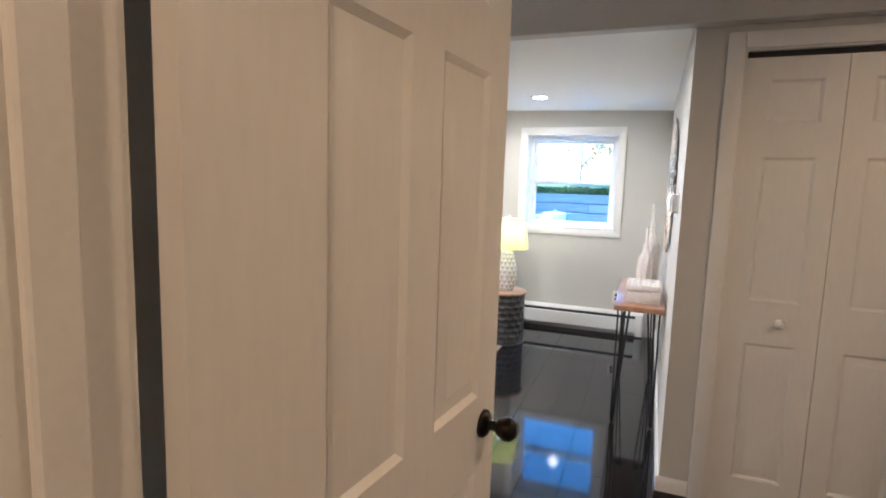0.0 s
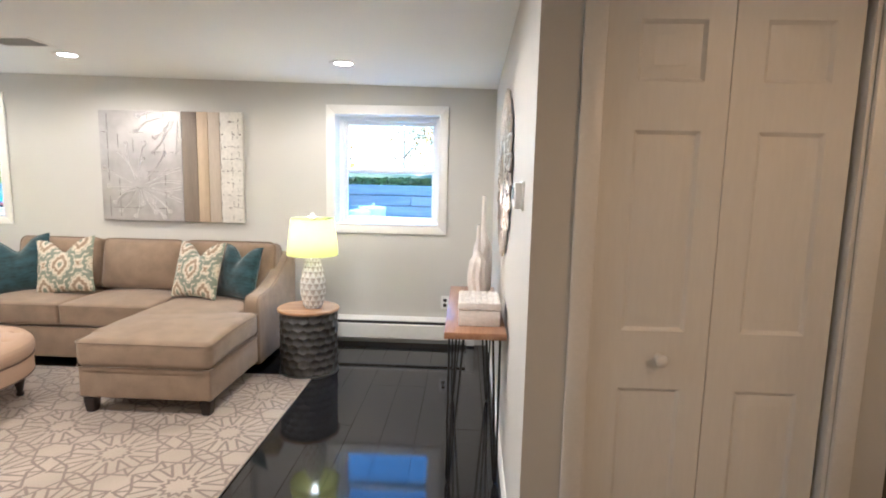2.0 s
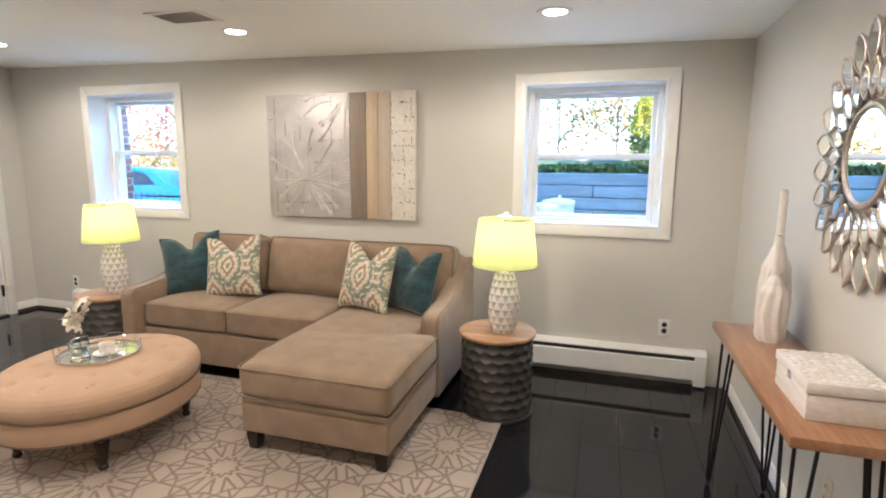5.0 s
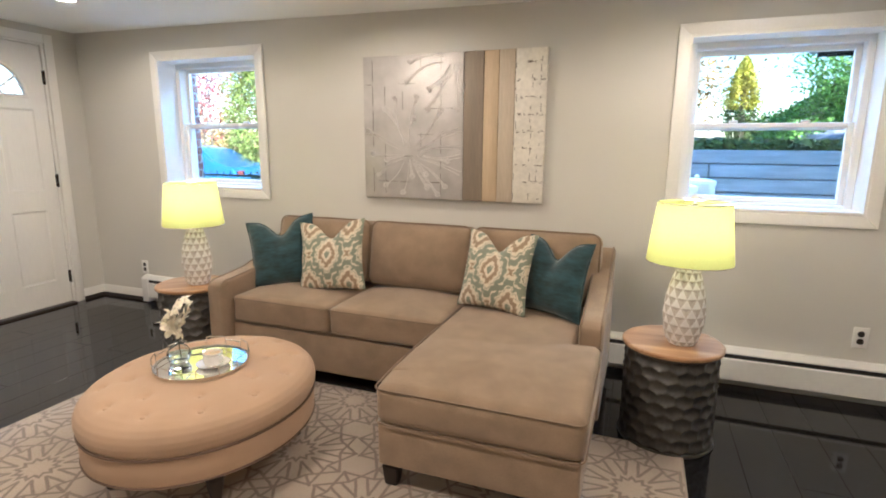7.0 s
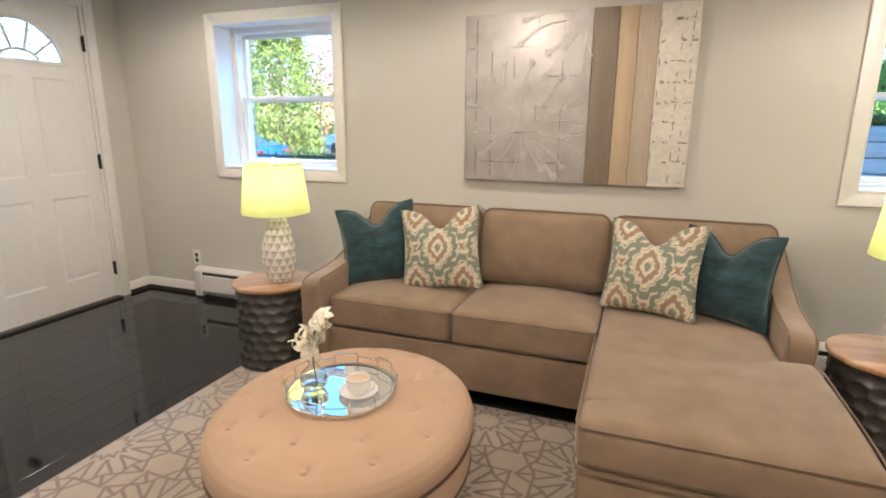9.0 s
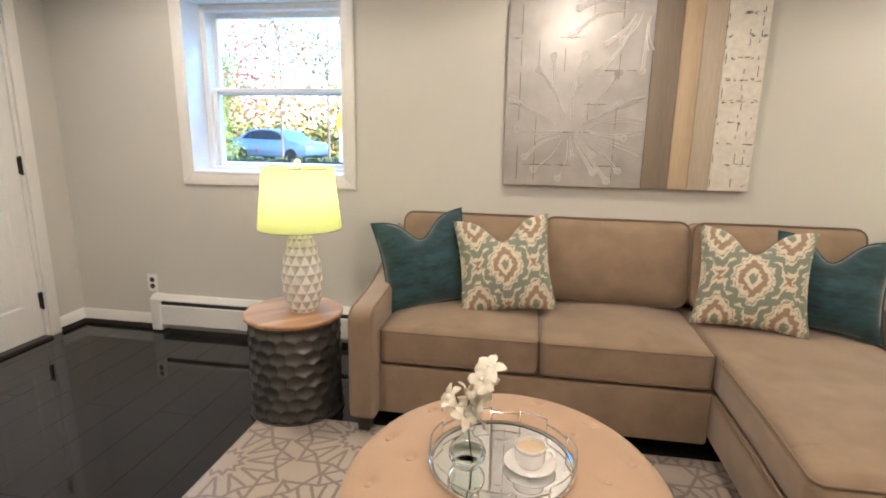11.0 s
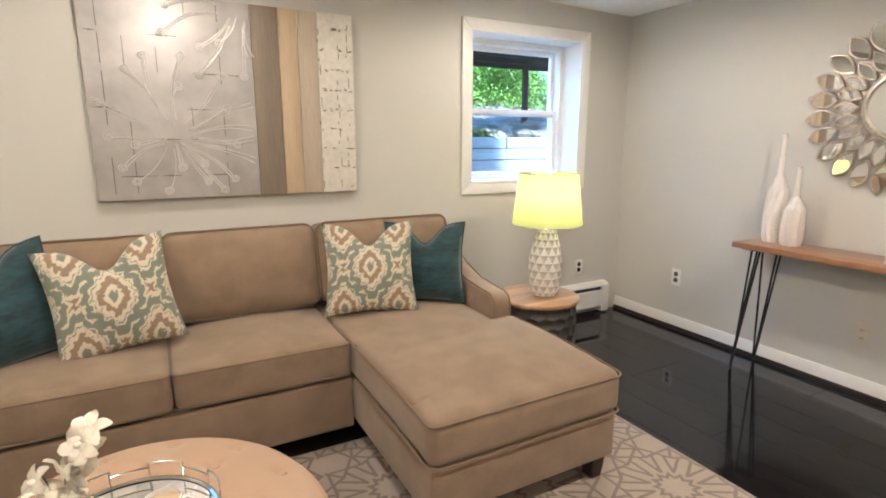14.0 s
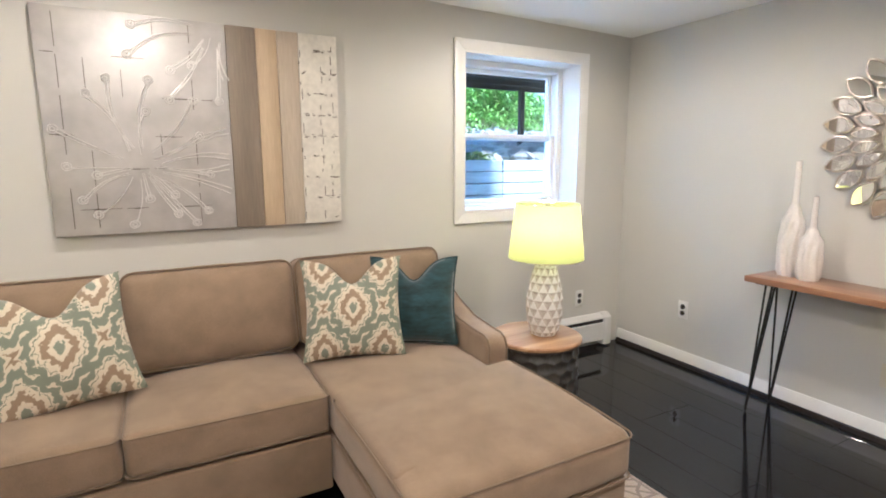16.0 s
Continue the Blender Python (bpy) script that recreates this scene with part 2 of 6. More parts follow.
def rug_material(ox, oy, sx=0.472, sy=0.51):
    """Cream pile with grey interlaced twelve-fold rosettes on a staggered lattice."""
    m = mat("rosette_rug_pile", (0.405, 0.342, 0.278), 0.97, vary=0.14, grain=320, bump=0.0, coarse=2.5, sheen=0.25, spec=0.1, second=(0.445, 0.376, 0.306))
    n, L = m.node_tree.nodes, m.node_tree.links.new
    op = node_math(n, L)
    tc, sp = n.new("ShaderNodeTexCoord"), n.new("ShaderNodeSeparateXYZ")
    wob = n.new("ShaderNodeTexNoise")
    wob.inputs["Scale"].default_value = 30
    L(tc.outputs["Object"], wob.inputs["Vector"])
    L(tc.outputs["Object"], sp.inputs[0])
    jit = op("MULTIPLY", op("SUBTRACT", wob.outputs[0], 0.5), 0.006)

    def cell(dx, dy):
        x = op("ADD", op("SUBTRACT", sp.outputs["X"], ox + dx), jit)
        y = op("ADD", op("SUBTRACT", sp.outputs["Y"], oy + dy), jit)
        x = op("SUBTRACT", x, op("MULTIPLY", op("ROUND", op("DIVIDE", x, 2 * sx)), 2 * sx))
        y = op("SUBTRACT", y, op("MULTIPLY", op("ROUND", op("DIVIDE", y, sy)), sy))
        return x, y, op("SQRT", op("ADD", op("MULTIPLY", x, x), op("MULTIPLY", y, y)))

    xa, ya, ra = cell(0, 0)
    xb, yb, rb = cell(sx, sy / 2)
    pick = op("LESS_THAN", rb, ra)

    def choose(a, c):
        return op("ADD", op("MULTIPLY", c, pick), op("MULTIPLY", a, op("SUBTRACT", 1.0, pick)))

    x, y, r = choose(xa, xb), choose(ya, yb), op("MINIMUM", ra, rb)
    th = op("ARCTAN2", y, x)
    step = math.pi / 6
    # angle from the nearest petal axis, and from the nearest gap between petals
    phi = op("ABSOLUTE", op("SUBTRACT", th, op("MULTIPLY", op("ROUND", op("DIVIDE", th, step)), step)))
    gap = op("SUBTRACT", step / 2, phi)
    # parallel-sided petals round a pointed star
    best = op("ABSOLUTE", op("SUBTRACT", op("MULTIPLY", r, op("SINE", phi)), 0.024))
    best = op("ADD", best, op("ADD", op("LESS_THAN", r, 0.090), op("GREATER_THAN", r, 0.205)))
    d = op("ABSOLUTE", op("SUBTRACT", op("MULTIPLY", r, op("COSINE", op("SUBTRACT", phi, 2 * step))), 0.041))
    best = op("MINIMUM", best, op("ADD", d, op("GREATER_THAN", r, 0.095)))
    # petal tips run on into the lattice that ties the rosettes together
    for k in (1, -1):
        d = op("ABSOLUTE", op("SUBTRACT", op("MULTIPLY", r, op("COSINE", op("SUBTRACT", phi, k * step))), 0.190))
        best = op("MINIMUM", best, op("ADD", d, op("LESS_THAN", r, 0.188)))
    spoke = op("ADD", op("MULTIPLY", r, op("SINE", gap)), op("LESS_THAN", r, 0.196))
    best = op("MINIMUM", best, spoke)
    edge = n.new("ShaderNodeMapRange")
    edge.interpolation_type = "SMOOTHSTEP"
    edge.inputs[1].default_value, edge.inputs[2].default_value = 0.0048, 0.0080
    L(best, edge.inputs[0])
    b = n["Principled BSDF"]
    src = b.inputs["Base Color"].links[0].from_socket
    mx = n.new("ShaderNodeMix")
    mx.data_type = "RGBA"
    L(edge.outputs[0], mx.inputs[0])
    mx.inputs[6].default_value = (0.235, 0.192, 0.160, 1)
    L(src, mx.inputs[7])
    L(mx.outputs[2], b.inputs["Base Color"])
    fi = n.new("ShaderNodeTexNoise")
    fi.inputs["Scale"].default_value, fi.inputs["Detail"].default_value = 260, 3
    L(tc.outputs["Object"], fi.inputs["Vector"])
    bp = n.new("ShaderNodeBump")
    bp.inputs["Strength"].default_value, bp.inputs["Distance"].default_value = 0.5, 0.004
    L(op("MULTIPLY_ADD", edge.outputs[0], 0.35, fi.outputs[0]), bp.inputs["Height"])
    L(bp.outputs[0], b.inputs["Normal"])
    return m


def ikat_material():
    """Cream cloth with mirrored, wavy taupe and sage medallions."""
    m = bpy.data.materials.new("ikat_print_cotton")
    m.use_nodes = True
    n, L = m.node_tree.nodes, m.node_tree.links.new
    b = n["Principled BSDF"]

    op = node_math(n, L)
    tc, sp = n.new("ShaderNodeTexCoord"), n.new("ShaderNodeSeparateXYZ")
    L(tc.outputs["Object"], sp.inputs[0])
    no = n.new("ShaderNodeTexNoise")
    no.inputs["Scale"].default_value, no.inputs["Detail"].default_value = 70, 2
    L(tc.outputs["Object"], no.inputs["Vector"])
    jit = op("MULTIPLY", op("SUBTRACT", no.outputs[0], 0.5), 0.03)

    def medallion(dx, dz):
        u = op("ADD", op("SUBTRACT", sp.outputs["X"], dx), jit)
        v = op("ADD", op("SUBTRACT", sp.outputs["Z"], dz), jit)
        u = op("ABSOLUTE", op("SUBTRACT", u, op("MULTIPLY", op("ROUND", op("DIVIDE", u, 0.25)), 0.25)))
        v = op("ABSOLUTE", op("SUBTRACT", v, op("MULTIPLY", op("ROUND", op("DIVIDE", v, 0.37)), 0.37)))
        a, c = op("DIVIDE", u, 0.118), op("DIVIDE", v, 0.160)
        # between an ellipse and a lozenge, with a scalloped rim
        r = op("ADD", op("MULTIPLY", op("SQRT", op("ADD", op("MULTIPLY", a, a), op("MULTIPLY", c, c))), 0.5), op("MULTIPLY", op("ADD", a, c), 0.46))
        lobes = op("SINE", op("MULTIPLY", op("ARCTAN2", c, a), 12.0))
        return op("MULTIPLY", r, op("MULTIPLY_ADD", lobes, 0.07, 1.0))

    level = op("MULTIPLY", op("MINIMUM", medallion(0, 0), medallion(0.125, 0.185)), 1 / 1.4)
    cream, sage, taupe = (0.62, 0.55, 0.42, 1), (0.21, 0.235, 0.18, 1), (0.29, 0.215, 0.14, 1)
    stops = [(0, sage), (0.10, cream), (0.19, taupe), (0.325, cream), (0.42, sage), (0.445, cream), (0.49, sage), (0.635, cream), (0.70, taupe), (0.80, cream), (0.86, taupe)]
    r = n.new("ShaderNodeValToRGB")
    e = r.color_ramp
    e.interpolation = "CONSTANT"
    e.elements[0].position, e.elements[0].color = stops[0]
    e.elements[1].position, e.elements[1].color = stops[1]
    for p, c in stops[2:]:
        e.elements.new(p).color = c
    L(level, r.inputs[0])
    L(r.outputs[0], b.inputs["Base Color"])
    b.inputs["Roughness"].default_value = 0.9
    b.inputs["Sheen Weight"].default_value = 0.2
    fi = n.new("ShaderNodeTexNoise")
    fi.inputs["Scale"].default_value = 500
    L(tc.outputs["Object"], fi.inputs["Vector"])
    bp = n.new("ShaderNodeBump")
    bp.inputs["Strength"].default_value, bp.inputs["Distance"].default_value = 0.3, 0.002
    L(fi.outputs[0], bp.inputs["Height"])
    L(bp.outputs[0], b.inputs["Normal"])
    return m


M_IKAT = ikat_material()

# ---- building helpers ----


def finish(name, bm, material, smooth=30):
    me = bpy.data.meshes.new(name)
    bmesh.ops.recalc_face_normals(bm, faces=bm.faces)
    bm.to_mesh(me)
    bm.free()
    if material:
        me.materials.append(material)
    if smooth:
        me.polygons.foreach_set("use_smooth", [True] * len(me.polygons))
        me.set_sharp_from_angle(angle=radians(smooth))
    return me


def part(name, bm, material, parent=None, label="", at=None, smooth=30):
    """One mesh under a thing or a part, in the parent's own space."""
    ob = new(name, bm if isinstance(bm, bpy.types.Mesh) else finish(name, bm, material, smooth))
    if parent:
        ob.parent = parent
    if at is not None:
        ob.matrix_basis = at if isinstance(at, Matrix) else Matrix.Translation(at)
    return tagged(ob, label)


def thing(name, at, label, category, group=""):
    ob = new(name)
    ob.empty_display_size = 0.1
    ob.matrix_basis = at if isinstance(at, Matrix) else Matrix.Translation(at)
    return tagged(ob, label, category, group)


def structure(name, bm, material, label="", smooth=30):
    return tagged(new(name, finish(name, bm, material, smooth)), label, "", "", "structure")


def merge(bm, tmp, m=None):
    if m is not None:
        bmesh.ops.transform(tmp, matrix=m, verts=tmp.verts)
    me = bpy.data.meshes.new("tmp")
    tmp.to_mesh(me)
    tmp.free()
    bm.from_mesh(me)
    bpy.data.meshes.remove(me)
    return bm


def box(x0, x1, y0, y1, z0, z1, bev=0.0, seg=2, bm=None, m=None):
    t = bmesh.new()
    bmesh.ops.create_cube(t, size=1)
    for v in t.verts:
        v.co = Vector(((x0 + x1) / 2 + v.co.x * (x1 - x0), (y0 + y1) / 2 + v.co.y * (y1 - y0), (z0 + z1) / 2 + v.co.z * (z1 - z0)))
    if bev:
        bmesh.ops.bevel(t, geom=t.edges[:], offset=bev, segments=seg, affect="EDGES", profile=0.5)
    if m is not None:
        bmesh.ops.transform(t, matrix=m, verts=t.verts)
    return merge(bm, t) if bm is not None else t


def lathe(profile, n=32, bm=None, cap=True, wave=None):
    """Turns (radius, z) pairs round the z axis."""
    t = bm if bm is not None else bmesh.new()
    rings = []
    for i, (r, z) in enumerate(profile):
        ring = []
        for k in range(n):
            a = 2 * math.pi * k / n
            q = r * (1 + (wave(a, z) if wave else 0))
            ring.append(t.verts.new((q * math.cos(a), q * math.sin(a), z)))
        rings.append(ring)
    for a, b in zip(rings, rings[1:]):
        for k in range(n):
            t.faces.new((a[k], a[(k + 1) % n], b[(k + 1) % n], b[k]))
    if cap:
        t.faces.new(rings[0][::-1])
        t.faces.new(rings[-1])
    return t


def tube(points, r, n=8, closed=False, bm=None):
    t = bm if bm is not None else bmesh.new()
    pts = [Vector(p) for p in points]
    count, rings, side = len(pts), [], None
    for i, p in enumerate(pts):
        a = pts[(i - 1) % count] if closed or i else p
        b = pts[(i + 1) % count] if closed or i < count - 1 else p
        d = (b - a).normalized()
        if side is None:
            side = d.orthogonal().normalized()
        side = (side - d * side.dot(d)).normalized()
        up = d.cross(side)
        rr = r(i / max(count - 1, 1)) if callable(r) else r
        rings.append([t.verts.new(p + (side * math.cos(2 * math.pi * k / n) + up * math.sin(2 * math.pi * k / n)) * rr) for k in range(n)])
    for i in range(count if closed else count - 1):
        a, b = rings[i], rings[(i + 1) % count]
        off = 0
        if closed and i == count - 1:
            off = min(range(n), key=lambda o: (a[0].co - b[o].co).length)
        for k in range(n):
            t.faces.new((a[k], a[(k + 1) % n], b[(k + 1 + off) % n], b[(k + off) % n]))
    if not closed:
        t.faces.new(rings[0][::-1])
        t.faces.new(rings[-1])
    return t


def cushion(x0, x1, y0, y1, z0, z1, r=0.03, puff=(0, 0, 0), mid=8, sag=None, bm=None):
    """A stuffed box: rounded edges, faces that swell by puff along x, y and z."""
    t = bmesh.new()
    c = Vector(((x0 + x1) / 2, (y0 + y1) / 2, (z0 + z1) / 2))
    h = Vector(((x1 - x0) / 2, (y1 - y0) / 2, (z1 - z0) / 2))

    def axis(k):
        e = r / h[k]
        inner = [-(1 - e) + 2 * (1 - e) * i / mid for i in range(mid + 1)]
        return [-1, -1 + e * 0.35, -1 + e * 0.7] + inner + [1 - e * 0.7, 1 - e * 0.35, 1]

    ax = [axis(k) for k in range(3)]
    for k in range(3):
        i, j = (k + 1) % 3, (k + 2) % 3
        for s in (-1, 1):
            grid = []
            for a in ax[i]:
                row = []
                for b in ax[j]:
                    p = Vector((0, 0, 0))
                    p[i], p[j], p[k] = a * h[i], b * h[j], s * h[k]
                    q = Vector([max(-h[d] + r, min(h[d] - r, p[d])) for d in range(3)])
                    d = p - q
                    w = q + d.normalized() * r
                    f = [w[d] / h[d] for d in range(3)]
                    for d in range(3):
                        o, u = (d + 1) % 3, (d + 2) % 3
                        w[d] += f[d] * puff[d] * max(0, 1 - f[o] ** 2) * max(0, 1 - f[u] ** 2)
                    row.append(t.verts.new(c + w))
                grid.append(row)
            for a in range(len(grid) - 1):
                for b in range(len(grid[0]) - 1):
                    t.faces.new((grid[a][b], grid[a + 1][b], grid[a + 1][b + 1], grid[a][b + 1]))
    bmesh.ops.remove_doubles(t, verts=t.verts, dist=1e-5)
    for v in t.verts:
        w = 0.0025 * (noise.noise(v.co * 9) + 0.5 * noise.noise(v.co * 23))
        v.co += Vector((w, w, w * 1.4))
        if sag:
            v.co.z += sag(v.co)
    return merge(bm, t) if bm is not None else t


def rect_loop(x0, x1, y0, y1, z, r=0.03, n=4, m=None):
    """Points round a rectangle with rounded corners."""
    out = []
    for cx, cy, a0 in ((x1 - r, y1 - r, 0), (x0 + r, y1 - r, 90), (x0 + r, y0 + r, 180), (x1 - r, y0 + r, 270)):
        for i in range(n + 1):
            a = radians(a0 + 90 * i / n)
            out.append(Vector((cx + r * math.cos(a), cy + r * math.sin(a), z)))
    dense = []
    for a, b in zip(out, out[1:] + out[:1]):
        k = max(1, int((b - a).length / 0.08))
        dense += [a.lerp(b, i / k) for i in range(k)]
    return [m @ p for p in dense] if m is not None else dense


def prism(outline, y0, y1, bev=0.0, plane="xz", seg=2):
    """A closed outline pushed from y0 to y1 (plane xz), x (plane yz) or z (plane xy)."""
    t = bmesh.new()
    put = {"xz": lambda a, b, d: (a, d, b), "yz": lambda a, b, d: (d, a, b), "xy": lambda a, b, d: (a, b, d)}[plane]
    lo, hi = [t.verts.new(put(a, b, y0)) for a, b in outline], [t.verts.new(put(a, b, y1)) for a, b in outline]
    t.faces.new(lo)
    t.faces.new(hi[::-1])
    k = len(lo)
    for i in range(k):
        t.faces.new((lo[i], hi[i], hi[(i + 1) % k], lo[(i + 1) % k]))
    bmesh.ops.recalc_face_normals(t, faces=t.faces)
    if bev:
        edges = [e for e in t.edges if e.calc_face_angle(0) > radians(25)]
        bmesh.ops.bevel(t, geom=edges, offset=bev, segments=seg, affect="EDGES", profile=0.5)
    return t

# ---- the large structure ----
XL, YB = -6.14, 5.10

W1 = (-5.238, -4.268, 1.018, 2.020)
W2 = (-1.368, -0.468, 1.020, 1.962)
WALL_T = 0.30

# wall with the two windows
b = bmesh.new()
for x0, x1, z0, z1 in ((XL - 0.2, W1[0], -0.1, 2.4), (W1[1], W2[0], -0.1, 2.4), (W2[1], 0.9, -0.1, 2.4),
                       (W1[0], W1[1], -0.1, W1[2]), (W1[0], W1[1], W1[3], 2.4), (W2[0], W2[1], -0.1, W2[2]), (W2[0], W2[1], W2[3], 2.4)):
    box(x0, x1, YB, YB + WALL_T, z0, z1, bm=b)
structure("wall_north", b, M_WALL, "pale grey painted wall with two deep window openings")
# wall behind the console, and the closet block
b = prism([(wall_x(2.36), 2.36), (0.10, 2.36), (0.10, YB), (wall_x(YB), YB)], -0.1, 2.4, 0, "xy")
structure("wall_east", b, M_WALL, "pale grey painted wall behind the console table")
b = prism([(wall_x(2.24), 2.24), (0.137, 2.24), (0.137, 2.36), (wall_x(2.36), 2.36)], -0.1, 2.4, 0, "xy")
box(0.895, 1.07, 2.24, 2.36, -0.1, 2.4, bm=b)
box(0.137, 0.895, 2.24, 2.36, 2.005, 2.4, bm=b)
box(0.97, 1.07, 2.36, 5.4, -0.1, 2.4, bm=b)
box(0.10, 0.97, 2.85, 2.95, -0.1, 2.4, bm=b)
structure("wall_closet", b, M_WALL, "grey painted wall round the closet doors")
# entry wall with the front door
b = box(XL - 0.2, XL, 4.828, YB, -0.1, 2.4)
box(XL - 0.2, XL, -0.2, 3.913, -0.1, 2.4, bm=b)
box(XL - 0.2, XL, 3.913, 4.828, 2.150, 2.4, bm=b)
structure("wall_west", b, M_WALL, "pale grey painted wall with the front door")
# south wall, with the doorway that the walk comes through
b = box(XL - 0.2, -0.618, -0.10, 0.02, -0.1, 2.4)
box(0.20, 3.3, -0.10, 0.02, -0.1, 2.4, bm=b)
box(-0.618, 0.20, -0.10, 0.02, 2.06, 2.4, bm=b)
structure("wall_south", b, M_WALL, "painted wall with the hall doorway")
# added wall behind the open door, keeps its hinge gap in shade
b = box(-0.79, -0.675, 0.02, 0.70, -0.1, 2.4)
structure("wall_gap_shade", b, M_WALL, "short grey wall added to darken the hall door hinge gap")
b = box(3.10, 3.30, -0.10, 5.6, -0.1, 2.4)
structure("wall_far_room", b, M_WALL, "dim grey wall of the next room")
b = box(1.07, 3.10, 5.4, 5.6, -0.1, 2.4)
structure("wall_far_room_end", b, M_WALL, "dim grey end wall of the next room")
b = box(-1.6, -1.5, -2.6, -0.10, -0.1, 2.4)
box(1.5, 1.6, -2.6, -0.10, -0.1, 2.4, bm=b)
box(-1.6, 1.6, -2.7, -2.6, -0.1, 2.4, bm=b)
structure("wall_back_room", b, M_WALL, "plain wall of the room behind the doorway")
# unseen storey above, added to shade the north side of the house
b = box(XL - 0.2, 3.30, -2.7, 5.6, 2.42, 5.4)
box(XL - 0.5, 3.6, -3.0, 5.9, 5.4, 5.6, bm=b)
structure("wall_upper_storey", b, M_FASCIA, "unseen storey above in pale siding, added for its shade")
# ceilings and the dropped beam
b = prism([(XL - 0.2, ceil_z(XL)), (0, ceil_z(0)), (3.30, ceil_z(0)), (3.30, 2.41), (XL - 0.2, 2.41)], 2.20, 5.6)
box(XL - 0.2, 3.30, -2.7, 2.20, 2.30, 2.41, bm=b)
structure("ceiling", b, M_CEIL, "white painted ceiling")
b = box(XL, 3.10, 2.165, 2.24, 2.100, 2.30, 0.004, 1)
structure("trim_beam", b, M_WALL, "grey painted dropped beam under the ceiling")
b = box(1.07, 3.10, 3.4, 3.7, 2.02, ceil_z(1), 0.004, 1)
structure("trim_soffit", b, M_WALL, "boxed soffit in the next room")
sub = structure("floor", box(XL - 0.2, 3.3, -2.7, 5.4, -0.12, -0.012), M_SUBFLOOR, "glossy black painted plank floor")

# baseboards: moulded strips


def baseboard(name, p0, p1, inward, h=0.098):
    p0, p1, w = Vector((*p0, 0)), Vector((*p1, 0)), Vector((*inward, 0))
    prof = [(0, 0.030), (0.014, 0.030), (0.014, h - 0.03), (0.010, h - 0.012), (0.006, h), (0, h)]
    t = bmesh.new()
    rows = [[t.verts.new(p + w * a + Vector((0, 0, z))) for a, z in prof] for p in (p0, p1)]
    for i in range(len(prof)):
        j = (i + 1) % len(prof)
        t.faces.new((rows[0][i], rows[0][j], rows[1][j], rows[1][i]))
    t.faces.new(rows[0])
    t.faces.new(rows[1][::-1])
    board = structure(name, t, M_TRIM, "white painted baseboard over a dark shoe moulding")
    t = bmesh.new()
    shoe = [(0, 0), (0.021, 0), (0.019, 0.012), (0.016, 0.022), (0.008, 0.029), (0, 0.0295)]
    rows = [[t.verts.new(p + w * a + Vector((0, 0, z))) for a, z in shoe] for p in (p0, p1)]
    for i in range(len(shoe)):
        j = (i + 1) % len(shoe)
        t.faces.new((rows[0][i], rows[0][j], rows[1][j], rows[1][i]))
    t.faces.new(rows[0])
    t.faces.new(rows[1][::-1])
    part("shoe_moulding", t, M_DARKWOOD, board, "dark wooden shoe moulding")


baseboard("baseboard_east", (wall_x(2.24), 2.24), (wall_x(YB), YB - 0.02), (-1, 0))
baseboard("baseboard_closet_left", (wall_x(2.24) - 0.014, 2.24), (0.069, 2.24), (0, -1))
baseboard("baseboard_closet_right", (0.963, 2.24), (1.084, 2.24), (0, -1))
baseboard("baseboard_north", (XL, YB), (-5.58, YB), (0, -1))
baseboard("baseboard_west", (XL, 4.901), (XL, YB - 0.014), (1, 0))
baseboard("baseboard_west_near", (XL, 0.02), (XL, 3.840), (1, 0))
baseboard("baseboard_far_room", (3.10, 0), (3.10, 5.4), (-1, 0))
baseboard("baseboard_far_end", (1.07, 5.4), (3.086, 5.4), (0, -1))
baseboard("baseboard_south", (XL, 0.02), (-0.79, 0.02), (0, 1))


